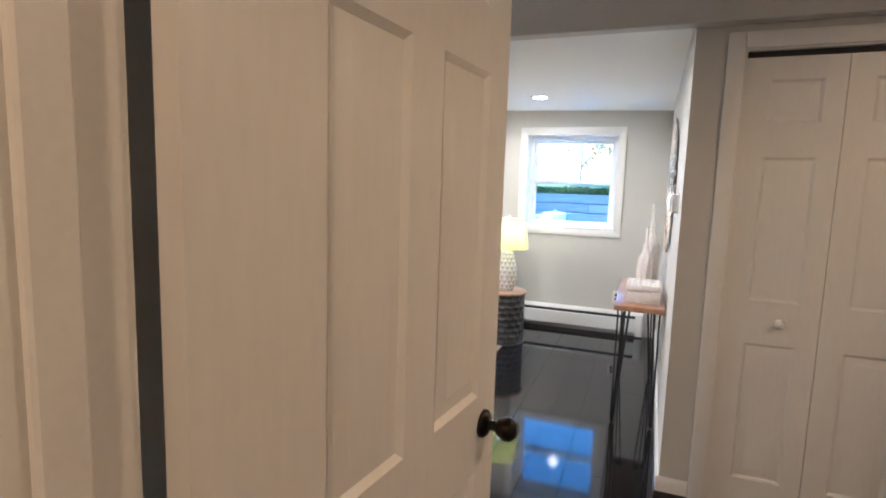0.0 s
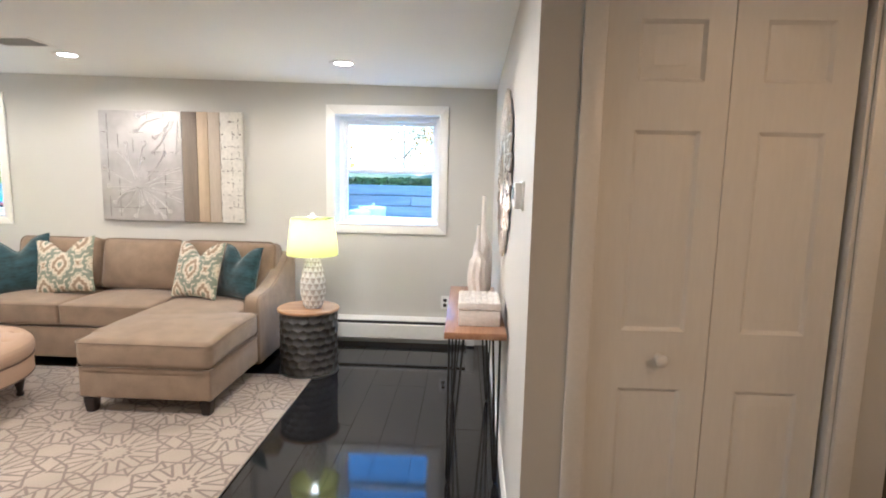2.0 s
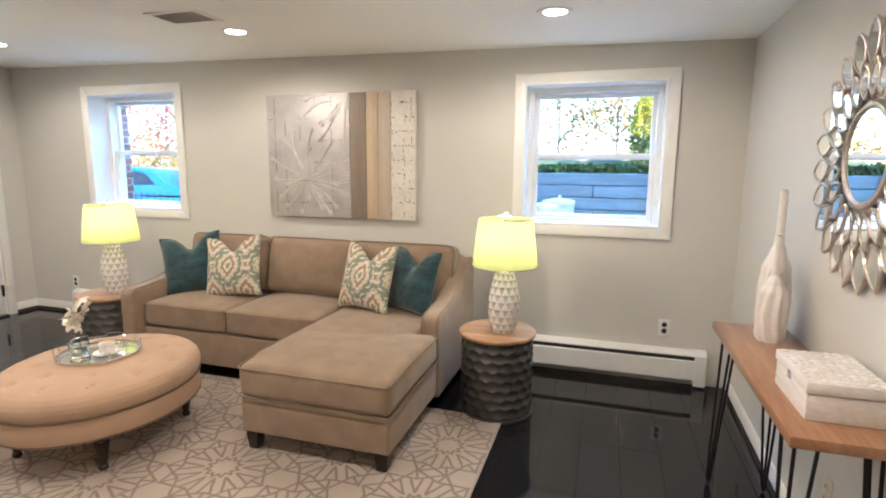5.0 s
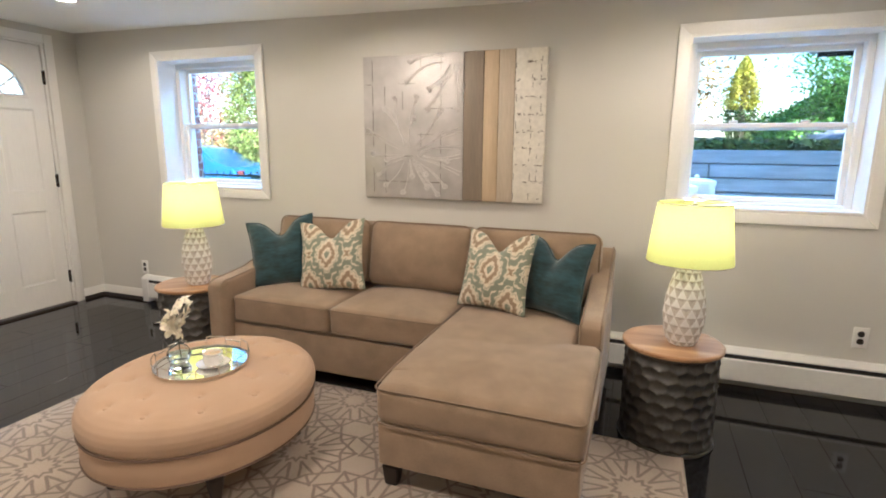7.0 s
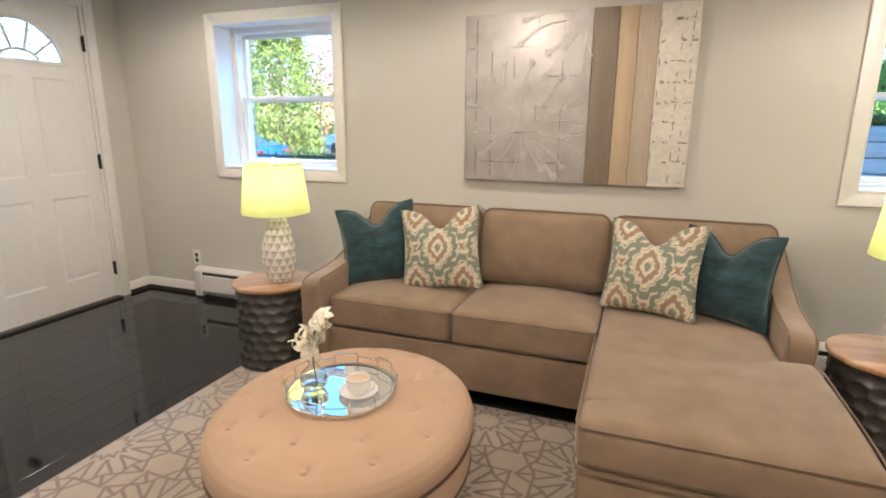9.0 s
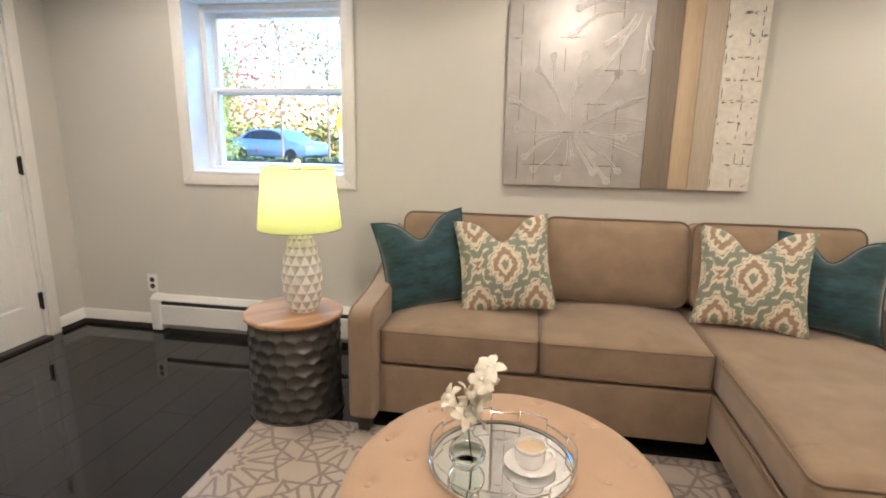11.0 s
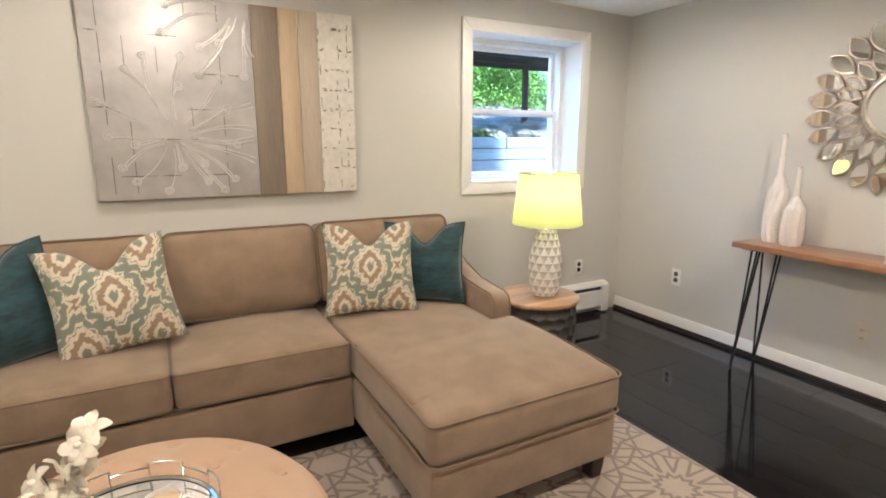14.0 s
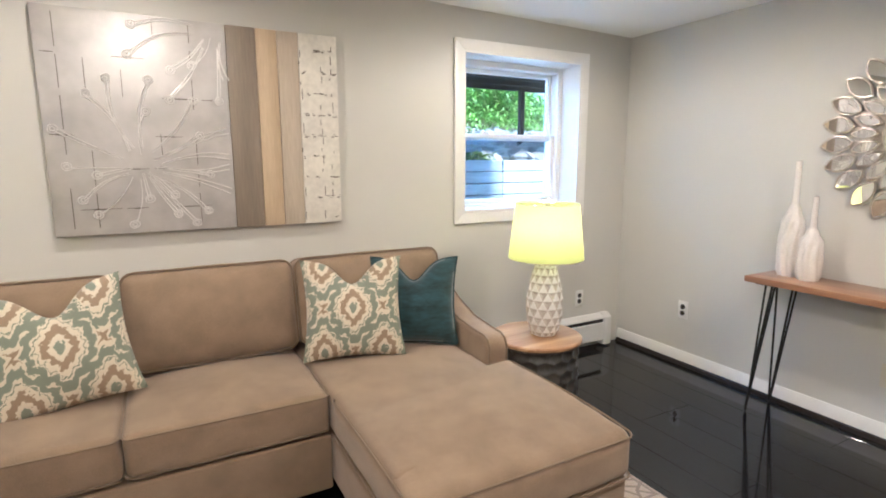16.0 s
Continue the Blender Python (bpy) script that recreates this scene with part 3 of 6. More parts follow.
def window(name, w, label):
    """A double-hung window deep in its opening, with casing, lined reveal, two sashes and glass."""
    x0, x1, z0, z1 = w
    root = tagged(new(name), label, "window", "", "structure")
    cw, T = 0.062, 0.018
    yf = YB - T
    t = bmesh.new()
    for a in (((x0 - cw, z0 - cw), (x1 + cw, z0 - cw), (x1, z0), (x0, z0)), ((x1 + cw, z0 - cw), (x1 + cw, z1 + cw), (x1, z1), (x1, z0)),
              ((x1 + cw, z1 + cw), (x0 - cw, z1 + cw), (x0, z1), (x1, z1)), ((x0 - cw, z1 + cw), (x0 - cw, z0 - cw), (x0, z0), (x0, z1))):
        merge(t, prism(a, yf, YB - 0.001, 0.004, "xz", 2))
    part("window_casing", t, M_TRIM, root, "white painted flat casing")
    t = bmesh.new()
    q, yw = 0.012, YB + 0.20
    box(x0, x0 + q, yf + 0.003, yw, z0, z1, bm=t)
    box(x1 - q, x1, yf + 0.003, yw, z0, z1, bm=t)
    box(x0 + q, x1 - q, yf + 0.003, yw, z1 - q, z1, bm=t)
    part("window_reveal", t, M_TRIM, root)
    t = box(x0 + q, x1 - q, yf + 0.002, yw, z0, z0 + 0.02, 0.005, 2)
    part("window_sill", t, M_TRIM, root)
    # outer frame
    fx0, fx1, fz0, fz1 = x0 + q, x1 - q, z0 + 0.02, z1 - q
    f = 0.036
    t = bmesh.new()
    box(fx0, fx0 + f, yw - 0.04, yw + 0.09, fz0, fz1, 0.003, 1, bm=t)
    box(fx1 - f, fx1, yw - 0.04, yw + 0.09, fz0, fz1, 0.003, 1, bm=t)
    box(fx0 + f, fx1 - f, yw - 0.04, yw + 0.09, fz1 - f, fz1, 0.003, 1, bm=t)
    box(fx0 + f, fx1 - f, yw - 0.04, yw + 0.09, fz0, fz0 + 0.018, 0.003, 1, bm=t)
    part("window_frame", t, M_PLASTIC, root)
    sx0, sx1 = fx0 + f, fx1 - f
    zm = (fz0 + 0.018 + fz1 - f) / 2
    for nm, za, zb, yy in (("lower_sash", fz0 + 0.018, zm + 0.02, yw - 0.015), ("upper_sash", zm - 0.02, fz1 - f, yw + 0.03)):
        t = bmesh.new()
        s = 0.030
        box(sx0, sx0 + s, yy, yy + 0.035, za, zb, 0.004, 1, bm=t)
        box(sx1 - s, sx1, yy, yy + 0.035, za, zb, 0.004, 1, bm=t)
        box(sx0 + s, sx1 - s, yy, yy + 0.035, zb - s, zb, 0.004, 1, bm=t)
        box(sx0 + s, sx1 - s, yy, yy + 0.035, za, za + s, 0.004, 1, bm=t)
        sash = part(nm, t, M_PLASTIC, root)
        g = part("pane", box(sx0 + s - 0.004, sx1 - s + 0.004, yy + 0.015, yy + 0.019, za + s - 0.004, zb - s + 0.004), M_PANE, sash)
        g.visible_shadow = False
        if nm == "lower_sash":
            for k in (0.28, 0.72):
                xx = sx0 + (sx1 - sx0) * k
                part("sash_lock", box(xx - 0.022, xx + 0.022, yy - 0.004, yy + 0.02, zb + 0.0005, zb + 0.014, 0.004, 2), M_PLASTIC, sash)
    return root


window("window_1", W1, "white double-hung window deep in a white-cased opening")
window("window_2", W2, "white double-hung window deep in a white-cased opening")


def raised_panel(x0, x1, z0, z1, y, facing=-1, bm=None, deep=0.008):
    """A moulded panel: a sunk groove round a raised field. y is the door's face."""
    t = bm if bm is not None else bmesh.new()
    loops = []
    for inset, depth in ((0, 0.0006), (0.012, -deep), (0.022, -deep), (0.045, -0.001), (0.046, -0.001)):
        yy = y + facing * depth
        loops.append([t.verts.new(p) for p in ((x0 + inset, yy, z0 + inset), (x1 - inset, yy, z0 + inset), (x1 - inset, yy, z1 - inset), (x0 + inset, yy, z1 - inset))])
    for a, c in zip(loops, loops[1:]):
        for i in range(4):
            j = (i + 1) % 4
            t.faces.new((a[i], a[j], c[j], c[i]))
    t.faces.new(loops[-1])
    return t


def panel_leaf(w, h, thick, panels, both=True, hole=None):
    """A door leaf, x from 0 to w and z from 0 to h, its faces at y = 0 and y = thick, with moulded panels let into them."""
    t = bmesh.new()
    xs = sorted({0, w, *[p[0] for p in panels], *[p[1] for p in panels]})
    zs = sorted({0, h, *[p[2] for p in panels], *[p[3] for p in panels]})

    def in_panel(xa, xb, za, zb):
        return any(p[0] <= (xa + xb) / 2 <= p[1] and p[2] <= (za + zb) / 2 <= p[3] for p in panels)

    for y, facing in ((0, -1), (thick, 1)):
        for xa, xb in zip(xs, xs[1:]):
            for za, zb in zip(zs, zs[1:]):
                if not in_panel(xa, xb, za, zb):
                    t.faces.new([t.verts.new(p) for p in ((xa, y, za), (xb, y, za), (xb, y, zb), (xa, y, zb))])
        for p in panels:
            raised_panel(*p, y, facing, t)
    for a, c in (((0, 0), (w, 0)), ((w, 0), (w, h)), ((w, h), (0, h)), ((0, h), (0, 0))):
        t.faces.new([t.verts.new(p) for p in ((a[0], 0, a[1]), (c[0], 0, c[1]), (c[0], thick, c[1]), (a[0], thick, a[1]))])
    bmesh.ops.remove_doubles(t, verts=t.verts, dist=0.0002)
    return t


def casing(parent, x0, x1, h, y, w=0.065, T=0.016, name="door_casing"):
    t = bmesh.new()
    box(x0 - w, x0, y - T, y - 0.001, 0, h + w, 0.004, 2, bm=t)
    box(x1, x1 + w, y - T, y - 0.001, 0, h + w, 0.004, 2, bm=t)
    box(x0, x1, y - T, y - 0.001, h, h + w, 0.004, 2, bm=t)
    return part(name, t, M_TRIM, parent, "white painted casing")


def knob(parent, at, material, r=0.027, axis=-1, name="door_knob", label="", rose=0.03, length=0.055):
    t = lathe([(rose, 0), (rose, 0.006), (rose * 0.8, 0.012), (0.011, 0.016), (0.010, length - r * 0.9), (r * 0.7, length - r * 0.7), (r, length), (r * 0.93, length + r * 0.45), (r * 0.5, length + r * 0.8), (0.002, length + r * 0.88)], 20)
    return part(name, t, material, parent, label, pose(*at, 90 if axis < 0 else -90, 0, 0))


# closet bifold doors
closet = tagged(new("door_1"), "closed white six-panel bifold closet door", "door", "", "structure")
closet.location = (0.137, 2.24, 0)
W = 0.758
casing(closet, 0, W, 2.005, 0)
t = box(0.0, 0.012, 0.001, 0.10, 0.0, 2.01)
box(W - 0.012, W, 0.001, 0.10, 0, 2.01, bm=t)
box(0.012, W - 0.012, 0.001, 0.10, 1.998, 2.01, bm=t)
part("door_jamb", t, M_TRIM, closet)
part("track", box(0.012, W - 0.012, 0.03, 0.06, 1.978, 1.998), M_DARKGAP, closet)
lw = (W - 0.024 - 0.018) / 2
for i in range(2):
    x = 0.014 + i * (lw + 0.0025)
    pans = [(0.09, lw - 0.075, 1.70, 1.875), (0.09, lw - 0.075, 0.95, 1.56), (0.09, lw - 0.075, 0.145, 0.765)]
    leaf = part("door_leaf", panel_leaf(lw, 1.965, 0.03, pans), M_DOOR, closet, "", (x, 0.024, 0.008))
    if i == 0:
        knob(leaf, (lw - 0.148, 0, 0.866), M_DOOR, 0.02, -1, "door_knob", "small white round knob", 0.014, 0.03)

# front door with a fan light
front = tagged(new("door_2"), "closed white six-panel front door with fanlight glass", "door", "", "structure")
front.matrix_basis = pose(XL, 3.913, 0, 0, 0, 90)
DW, DH = 0.915, 2.135
# local x runs along the wall, local y points out of the room
casing(front, -0.0, DW, 2.150, 0, 0.07, 0.018)
t = box(0, 0.02, 0.0, 0.16, 0, 2.150)
box(DW - 0.02, DW, 0.0, 0.16, 0, 2.150, bm=t)
box(0.02, DW - 0.02, 0.0, 0.16, 2.135, 2.150, bm=t)
part("door_jamb", t, M_TRIM, front)
LW = DW - 0.05
fan_c, fan_r, fan_z = LW / 2, 0.29, 1.715
pan = [(0.10, 0.37, 0.97, 1.62), (LW - 0.37, LW - 0.10, 0.97, 1.62), (0.10, 0.37, 0.21, 0.81), (LW - 0.37, LW - 0.10, 0.21, 0.81)]
t = panel_leaf(LW, 1.655, 0.04, pan)
for side in (0, 0.04):
    arc = [(fan_c + fan_r * math.cos(radians(a)), fan_z + fan_r * 0.92 * math.sin(radians(a))) for a in range(0, 181, 12)]
    outer = []
    for a in range(0, 181, 12):
        c, s = math.cos(radians(a)), math.sin(radians(a))
        k = min((LW / 2) / max(abs(c), 1e-6), (DH - 0.015 - fan_z) / max(s, 1e-6))
        outer.append((fan_c + k * c, fan_z + k * s))
    va, vo = [t.verts.new((x, side, z)) for x, z in arc], [t.verts.new((x, side, z)) for x, z in outer]
    for i in range(len(va) - 1):
        t.faces.new((va[i], va[i + 1], vo[i + 1], vo[i]))
    corner = [t.verts.new((x, side, z)) for x, z in ((0, 1.655), (LW, 1.655), (LW, fan_z), (0, fan_z))]
    t.faces.new(corner)
    for sx, xx in ((1, LW), (-1, 0)):
        cr = t.verts.new((xx, side, DH - 0.015))
        idx = min(range(len(outer)), key=lambda q: (outer[q][0] - xx) ** 2 + (outer[q][1] - DH + 0.015) ** 2)
        nb = [q for q in range(len(outer)) if abs(q - idx) <= 1]
        for q in nb[:-1]:
            t.faces.new((vo[q], vo[q + 1], cr))
leaf = part("door_leaf", t, M_DOOR, front, "", (0.025, 0.012, 0.012))
t = bmesh.new()
rim = [(fan_c + fan_r * math.cos(radians(a)), 0.0, fan_z + fan_r * 0.92 * math.sin(radians(a))) for a in range(0, 181, 9)]
tube(rim, 0.014, 8, False, t)
tube([(fan_c - fan_r - 0.014, 0, fan_z), (fan_c + fan_r + 0.014, 0, fan_z)], 0.014, 8, False, t)
inner = [(fan_c + 0.12 * math.cos(radians(a)), 0.0, fan_z + 0.075 * math.sin(radians(a))) for a in range(0, 181, 12)]
tube(inner, 0.009, 8, False, t)
for a in (36, 72, 108, 144):
    c, s = math.cos(radians(a)), math.sin(radians(a))
    tube([(fan_c + 0.12 * c, 0, fan_z + 0.075 * s), (fan_c + fan_r * c, 0, fan_z + fan_r * 0.92 * s)], 0.009, 8, False, t)
part("fanlight_frame", t, M_TRIM, leaf)
fl = [(fan_c + fan_r * math.cos(radians(a)), fan_z + fan_r * 0.92 * math.sin(radians(a))) for a in range(0, 181, 9)]
g = part("pane", prism(fl, 0.018, 0.022, 0, "xz"), M_PANE, leaf)
g.visible_shadow = False
for z in (0.24, 1.06, 1.885):
    t = box(DW - 0.029, DW - 0.018, -0.006, 0.014, z - 0.05, z + 0.05, 0.002, 1)
    tube([(DW - 0.024, -0.008, z - 0.055), (DW - 0.024, -0.008, z + 0.055)], 0.007, 8, False, t)
    part("hinge", t, M_BRASS, front, "dark bronze hinge")
part("threshold", box(0.02, DW - 0.02, -0.05, 0.10, -0.004, 0.016, 0.004, 1), M_DARKWOOD, front, "dark wooden threshold")
knob(leaf, (0.07, 0, 0.95), M_BRASS)

# the hall door, standing open
hall = tagged(new("door_3"), "open cream-white six-panel interior door with dark knob", "door", "", "structure")
H0, H1 = Vector((-0.577, 0.060, 0)), Vector((-0.487, 0.814, 0))
ang = math.degrees(math.atan2(H1.y - H0.y, H1.x - H0.x))
hall.matrix_basis = Matrix.Translation(H0) @ pose(0, 0, 0, 0, 0, ang)
HW = (H1 - H0).length
px = [(0.19, 0.375), (0.475, 0.665)]
pan = [(a, c, z0, z1) for a, c in px for z0, z1 in ((1.735, 1.90), (0.965, 1.615), (0.22, 0.80))]
leaf = part("door_leaf", panel_leaf(HW, 2.02, 0.035, pan), M_DOOR, hall, "", (0, 0, 0.01))
knob(leaf, (HW - 0.062, 0, 0.895), M_BRASS, 0.026, -1, "door_knob", "dark bronze round knob")
knob(leaf, (HW - 0.062, 0.035, 0.895), M_BRASS, 0.026, 1, "door_knob", "dark bronze round knob")
part("latch_plate", box(HW - 0.0005, HW + 0.001, 0.006, 0.029, 0.85, 0.94), M_BRASS, leaf)
t = box(-0.618, -0.600, -0.105, 0.022, 0, 2.06)
box(0.182, 0.20, -0.105, 0.022, 0, 2.06, bm=t)
box(-0.600, 0.182, -0.105, 0.022, 2.042, 2.06, bm=t)
box(-0.600, -0.588, -0.06, -0.02, 0, 2.042, 0.003, 1, bm=t)
structure("trim_hall_jamb", t, M_TRIM, "white painted door jamb with stop")
t = bmesh.new()
for y0, y1 in ((0.02, 0.036), (-0.116, -0.10)):
    box(-0.683, -0.606, y0, y1, 0, 2.12, 0.004, 2, bm=t)
    box(0.188, 0.265, y0, y1, 0, 2.12, 0.004, 2, bm=t)
    box(-0.606, 0.188, y0, y1, 2.05, 2.12, 0.004, 2, bm=t)
structure("trim_hall_casing", t, M_TRIM, "white painted door casing")

# downlights, with the added unseen ones built as fixtures too
for i, (x, y) in enumerate(DOWNLIGHTS + FILL_LIGHTS):
    zc = ceil_z(x) if y > 2.2 else 2.30
    d = thing("recessed_light", (x, y, zc), "round white recessed ceiling light, switched on", "ceiling light", "recessed ceiling lights")
    part("trim_ring", lathe([(0.058, 0.002), (0.058, -0.004), (0.062, -0.007), (0.088, -0.005), (0.092, 0.0), (0.092, 0.002)], 32, cap=False), M_PLASTIC, d)
    part("lens", lathe([(0.058, -0.002), (0.058, -0.0035), (0.02, -0.0045)], 28), M_DISC, d)
    watts = (4.2 if y > 4 else 8.0 if y > 2 else 3.0) if i < len(DOWNLIGHTS) else (2.9, 4.6, 7.0)[i - len(DOWNLIGHTS)]
    lamp_light("downlight", "SPOT", (x, y, zc - 0.03), watts * 2.2, WARM if i < len(DOWNLIGHTS) else AMBER, 0.05, (x, y, 0), cone=177)

# ceiling vent
v = thing("ceiling_vent", (-3.10, 3.98, ceil_z(-3.10)), "grey louvred metal air vent set in the ceiling", "vent")
t = bmesh.new()
for a in ((-0.17, 0.17, -0.12, -0.09), (-0.17, 0.17, 0.09, 0.12), (-0.17, -0.14, -0.09, 0.09), (0.14, 0.17, -0.09, 0.09)):
    box(*a, -0.008, 0.0, 0.002, 1, bm=t)
part("frame", t, M_TRIM, v)
part("backing", box(-0.14, 0.14, -0.09, 0.09, -0.002, 0.0), M_VENT, v)
for i in range(9):
    yy = -0.08 + i * 0.02
    part("slat", box(-0.14, 0.14, -0.008, 0.008, -0.001, 0.001, m=pose(0, yy, -0.006, 35)), M_VENT, v)

# baseboard heater
h = thing("baseboard_heater", (-2.8, YB, 0), "long white enamel baseboard heater along the wall", "heater")
x0, x1 = -5.58 + 2.8, -0.14 + 2.8
prof = [(-0.002, 0.05), (-0.062, 0.05), (-0.066, 0.054), (-0.066, 0.176), (-0.060, 0.182), (-0.052, 0.180), (-0.052, 0.174), (-0.058, 0.170), (-0.058, 0.056), (-0.002, 0.056)]
part("front_panel", prism(prof, x0 + 0.07, x1 - 0.07, 0, "yz"), M_HEATER, h)
part("back_panel", box(x0 + 0.07, x1 - 0.07, -0.006, -0.001, 0.056, 0.238), M_HEATER, h)
part("hood", prism([(-0.006, 0.240), (-0.030, 0.240), (-0.064, 0.218), (-0.067, 0.210), (-0.060, 0.210), (-0.03, 0.229), (-0.006, 0.229)], x0 + 0.07, x1 - 0.07, 0, "yz"), M_HEATER, h)
# near-black block behind the slot, stands in for the shade under the hood
part("slot_shade_core", box(x0 + 0.07, x1 - 0.07, -0.054, -0.0065, 0.06, 0.215), M_DARKGAP, h)
for xa, xb in ((x0, x0 + 0.07), (x1 - 0.07, x1)):
    part("end_cap", prism([(-0.001, 0.012), (-0.070, 0.012), (-0.070, 0.217), (-0.035, 0.243), (-0.001, 0.243)], xa, xb, 0.004, "yz"), M_HEATER, h)


def outlet(at, turn, plate, face, label):
    o = thing("wall_outlet", Matrix.Translation(at) @ pose(0, 0, 0, 0, 0, turn), label, "outlet", "wall outlets")
    part("cover_plate", box(-0.036, 0.036, -0.006, -0.0005, -0.058, 0.058, 0.003, 2), plate, o)
    for z in (-0.021, 0.021):
        rec = part("receptacle", lathe([(0.0165, 0.0), (0.0165, 0.003), (0.015, 0.0035)], 20), face, o, "", pose(0, -0.0055, z, 90))
        part("slots", box(-0.007, -0.004, -0.005, 0.005, 0.003, 0.0042, bm=box(0.004, 0.007, -0.004, 0.004, 0.003, 0.0042)), M_DARKGAP, rec)


outlet((-0.401, YB, 0.370), 0, M_PLASTIC, M_DARKWOOD, "white wall outlet with two dark receptacles")
outlet((-5.597, YB, 0.306), 0, M_PLASTIC, M_DARKWOOD, "white wall outlet with two dark receptacles")
outlet((wall_x(4.54), 4.540, 0.372), -90, M_PLASTIC, M_DARKWOOD, "white wall outlet with two dark receptacles")
outlet((wall_x(3.42), 3.419, 0.328), -90, M_IVORY, M_IVORY, "ivory wall outlet with two ivory receptacles")

th = thing("thermostat", Matrix.Translation((wall_x(2.545), 2.545, 1.360)) @ pose(0, 0, 0, 0, 0, -90), "white wall thermostat with small grey screen", "thermostat")
part("back_plate", box(-0.052, 0.052, -0.008, -0.0005, -0.052, 0.052, 0.003, 2), M_PLASTIC, th)
body = part("body", box(-0.046, 0.046, -0.034, -0.008, -0.046, 0.046, 0.006, 3), M_PLASTIC, th)
part("screen", box(-0.035, 0.035, -0.0372, -0.0358, -0.012, 0.030), M_CREAMFACE, body)

# ---- the sectional sofa ----
sofa = thing("sectional_sofa", (-2.775, 4.60, 0), "taupe upholstered sectional sofa with chaise and dark block legs", "sofa")
OX, OY = -2.775, 4.60


def S(x0, x1, y0, y1):
    return x0 - OX, x1 - OX, y0 - OY, y1 - OY


part("base", box(*S(-3.88, -2.47, 4.205, 5.0), 0.085, 0.308, 0.012, 3), M_SOFA, sofa)
part("chaise_base", box(*S(-2.468, -1.685, 3.492, 4.98), 0.112, 0.298, 0.012, 3), M_SOFA, sofa)
part("back_frame", box(*S(-3.86, -1.74, 4.84, 5.02), 0.33, 0.80, 0.03, 4), M_SOFA, sofa)
arm_prof = [(4.13, 0.085), (4.99, 0.085), (5.0, 0.16), (5.0, 0.78), (4.95, 0.795), (4.85, 0.775), (4.72, 0.715), (4.58, 0.645), (4.42, 0.598), (4.25, 0.581), (4.165, 0.576), (4.135, 0.562), (4.12, 0.53), (4.12, 0.12)]
arm_prof = [(a - OY, z) for a, z in arm_prof]
for x0, x1, setback in ((-3.925, -3.812, 0.0), (-1.785, -1.672, 0.065)):
    outline = [(y + setback * max(0.0, min(1.0, -y / 0.4)), z) for y, z in arm_prof]
    arm = part("arm", prism(outline, x0 - OX, x1 - OX, 0.018, "yz", 3), M_SOFA, sofa)
    for xx in (x0 + 0.012, x1 - 0.012):
        part("piping", tube([(xx - OX, y + 0.006 * (1 if y < -0.45 else 0), z + 0.001) for y, z in outline[4:]], 0.0045, 6), M_PIPING, arm)


def seat(x0, x1, y0, y1, z0, z1, name="seat_cushion", puff=0.034):
    c = part(name, cushion(*S(x0, x1, y0, y1), z0, z1, 0.028, (0.004, 0.008, puff), 9), M_SOFA, sofa)
    for z in (z1 - 0.012, z0 + 0.012):
        part("piping", tube(rect_loop(*S(x0 - 0.001, x1 + 0.001, y0 - 0.001, y1), z, 0.03), 0.0036, 6, True), M_PIPING, c)
    return c


seat(-3.808, -3.146, 4.195, 4.86, 0.322, 0.478)
seat(-3.140, -2.476, 4.195, 4.86, 0.322, 0.478)


def chaise_sag(p):
    """The stuffing slumps a little towards the free end and its corners."""
    u = max(0.0, min(1.0, (3.86 - OY - p.y) / 0.38))
    return -0.020 * u * u


ch = bmesh.new()
cushion(*S(-2.47, -1.79, 3.6, 4.86), 0.312, 0.474, 0.028, (0.0, 0.0, 0.024), 9, bm=ch)
cushion(*S(-2.476, -1.672, 3.478, 4.178), 0.312, 0.476, 0.042, (0.006, 0.010, 0.024), 10, sag=chaise_sag, bm=ch)
c = part("chaise_cushion", ch, M_SOFA, sofa)
for z in (0.463, 0.322):
    part("piping", tube([p + Vector((0, 0, chaise_sag(p))) for p in rect_loop(*S(-2.477, -1.671, 3.476, 4.180), z, 0.036)], 0.0036, 6, True), M_PIPING, c)
for i, (x0, x1) in enumerate(((-3.83, -3.145), (-3.140, -2.472), (-2.467, -1.74))):
    m = Matrix.Translation(((x0 + x1) / 2 - OX, 4.76 - OY, 0.692)) @ pose(0, 0, 0, -11, 0, 0)
    w = (x1 - x0) / 2
    t = cushion(-w, w, -0.085, 0.085, -0.195, 0.195, 0.045, (0.004, 0.045, 0.010), 9)
    bmesh.ops.transform(t, matrix=m, verts=t.verts)
    bc = part("back_cushion", t, M_SOFA, sofa)
    for yy in (-0.07, 0.07):
        loop = [m @ Vector((p.x, yy, p.y)) for p in rect_loop(-w + 0.004, w - 0.004, -0.197, 0.197, 0, 0.05)]
        part("piping", tube(loop, 0.0045, 6, True), M_PIPING, bc)
for x, y in ((-3.87, 4.185), (-3.87, 4.93), (-1.74, 4.93), (-2.425, 3.540), (-1.735, 3.548), (-2.425, 4.93)):
    t = bmesh.new()
    bmesh.ops.create_cone(t, cap_ends=True, segments=4, radius1=0.036, radius2=0.048, depth=0.088)
    bmesh.ops.rotate(t, matrix=Matrix.Rotation(radians(45), 3, "Z"), verts=t.verts)
    bmesh.ops.bevel(t, geom=t.edges[:], offset=0.004, segments=2, affect="EDGES")
    part("leg", t, M_DARKWOOD, sofa, "", (x - OX, y - OY, 0.044 + (0.013 if y < 4.2 else 0)), 30)


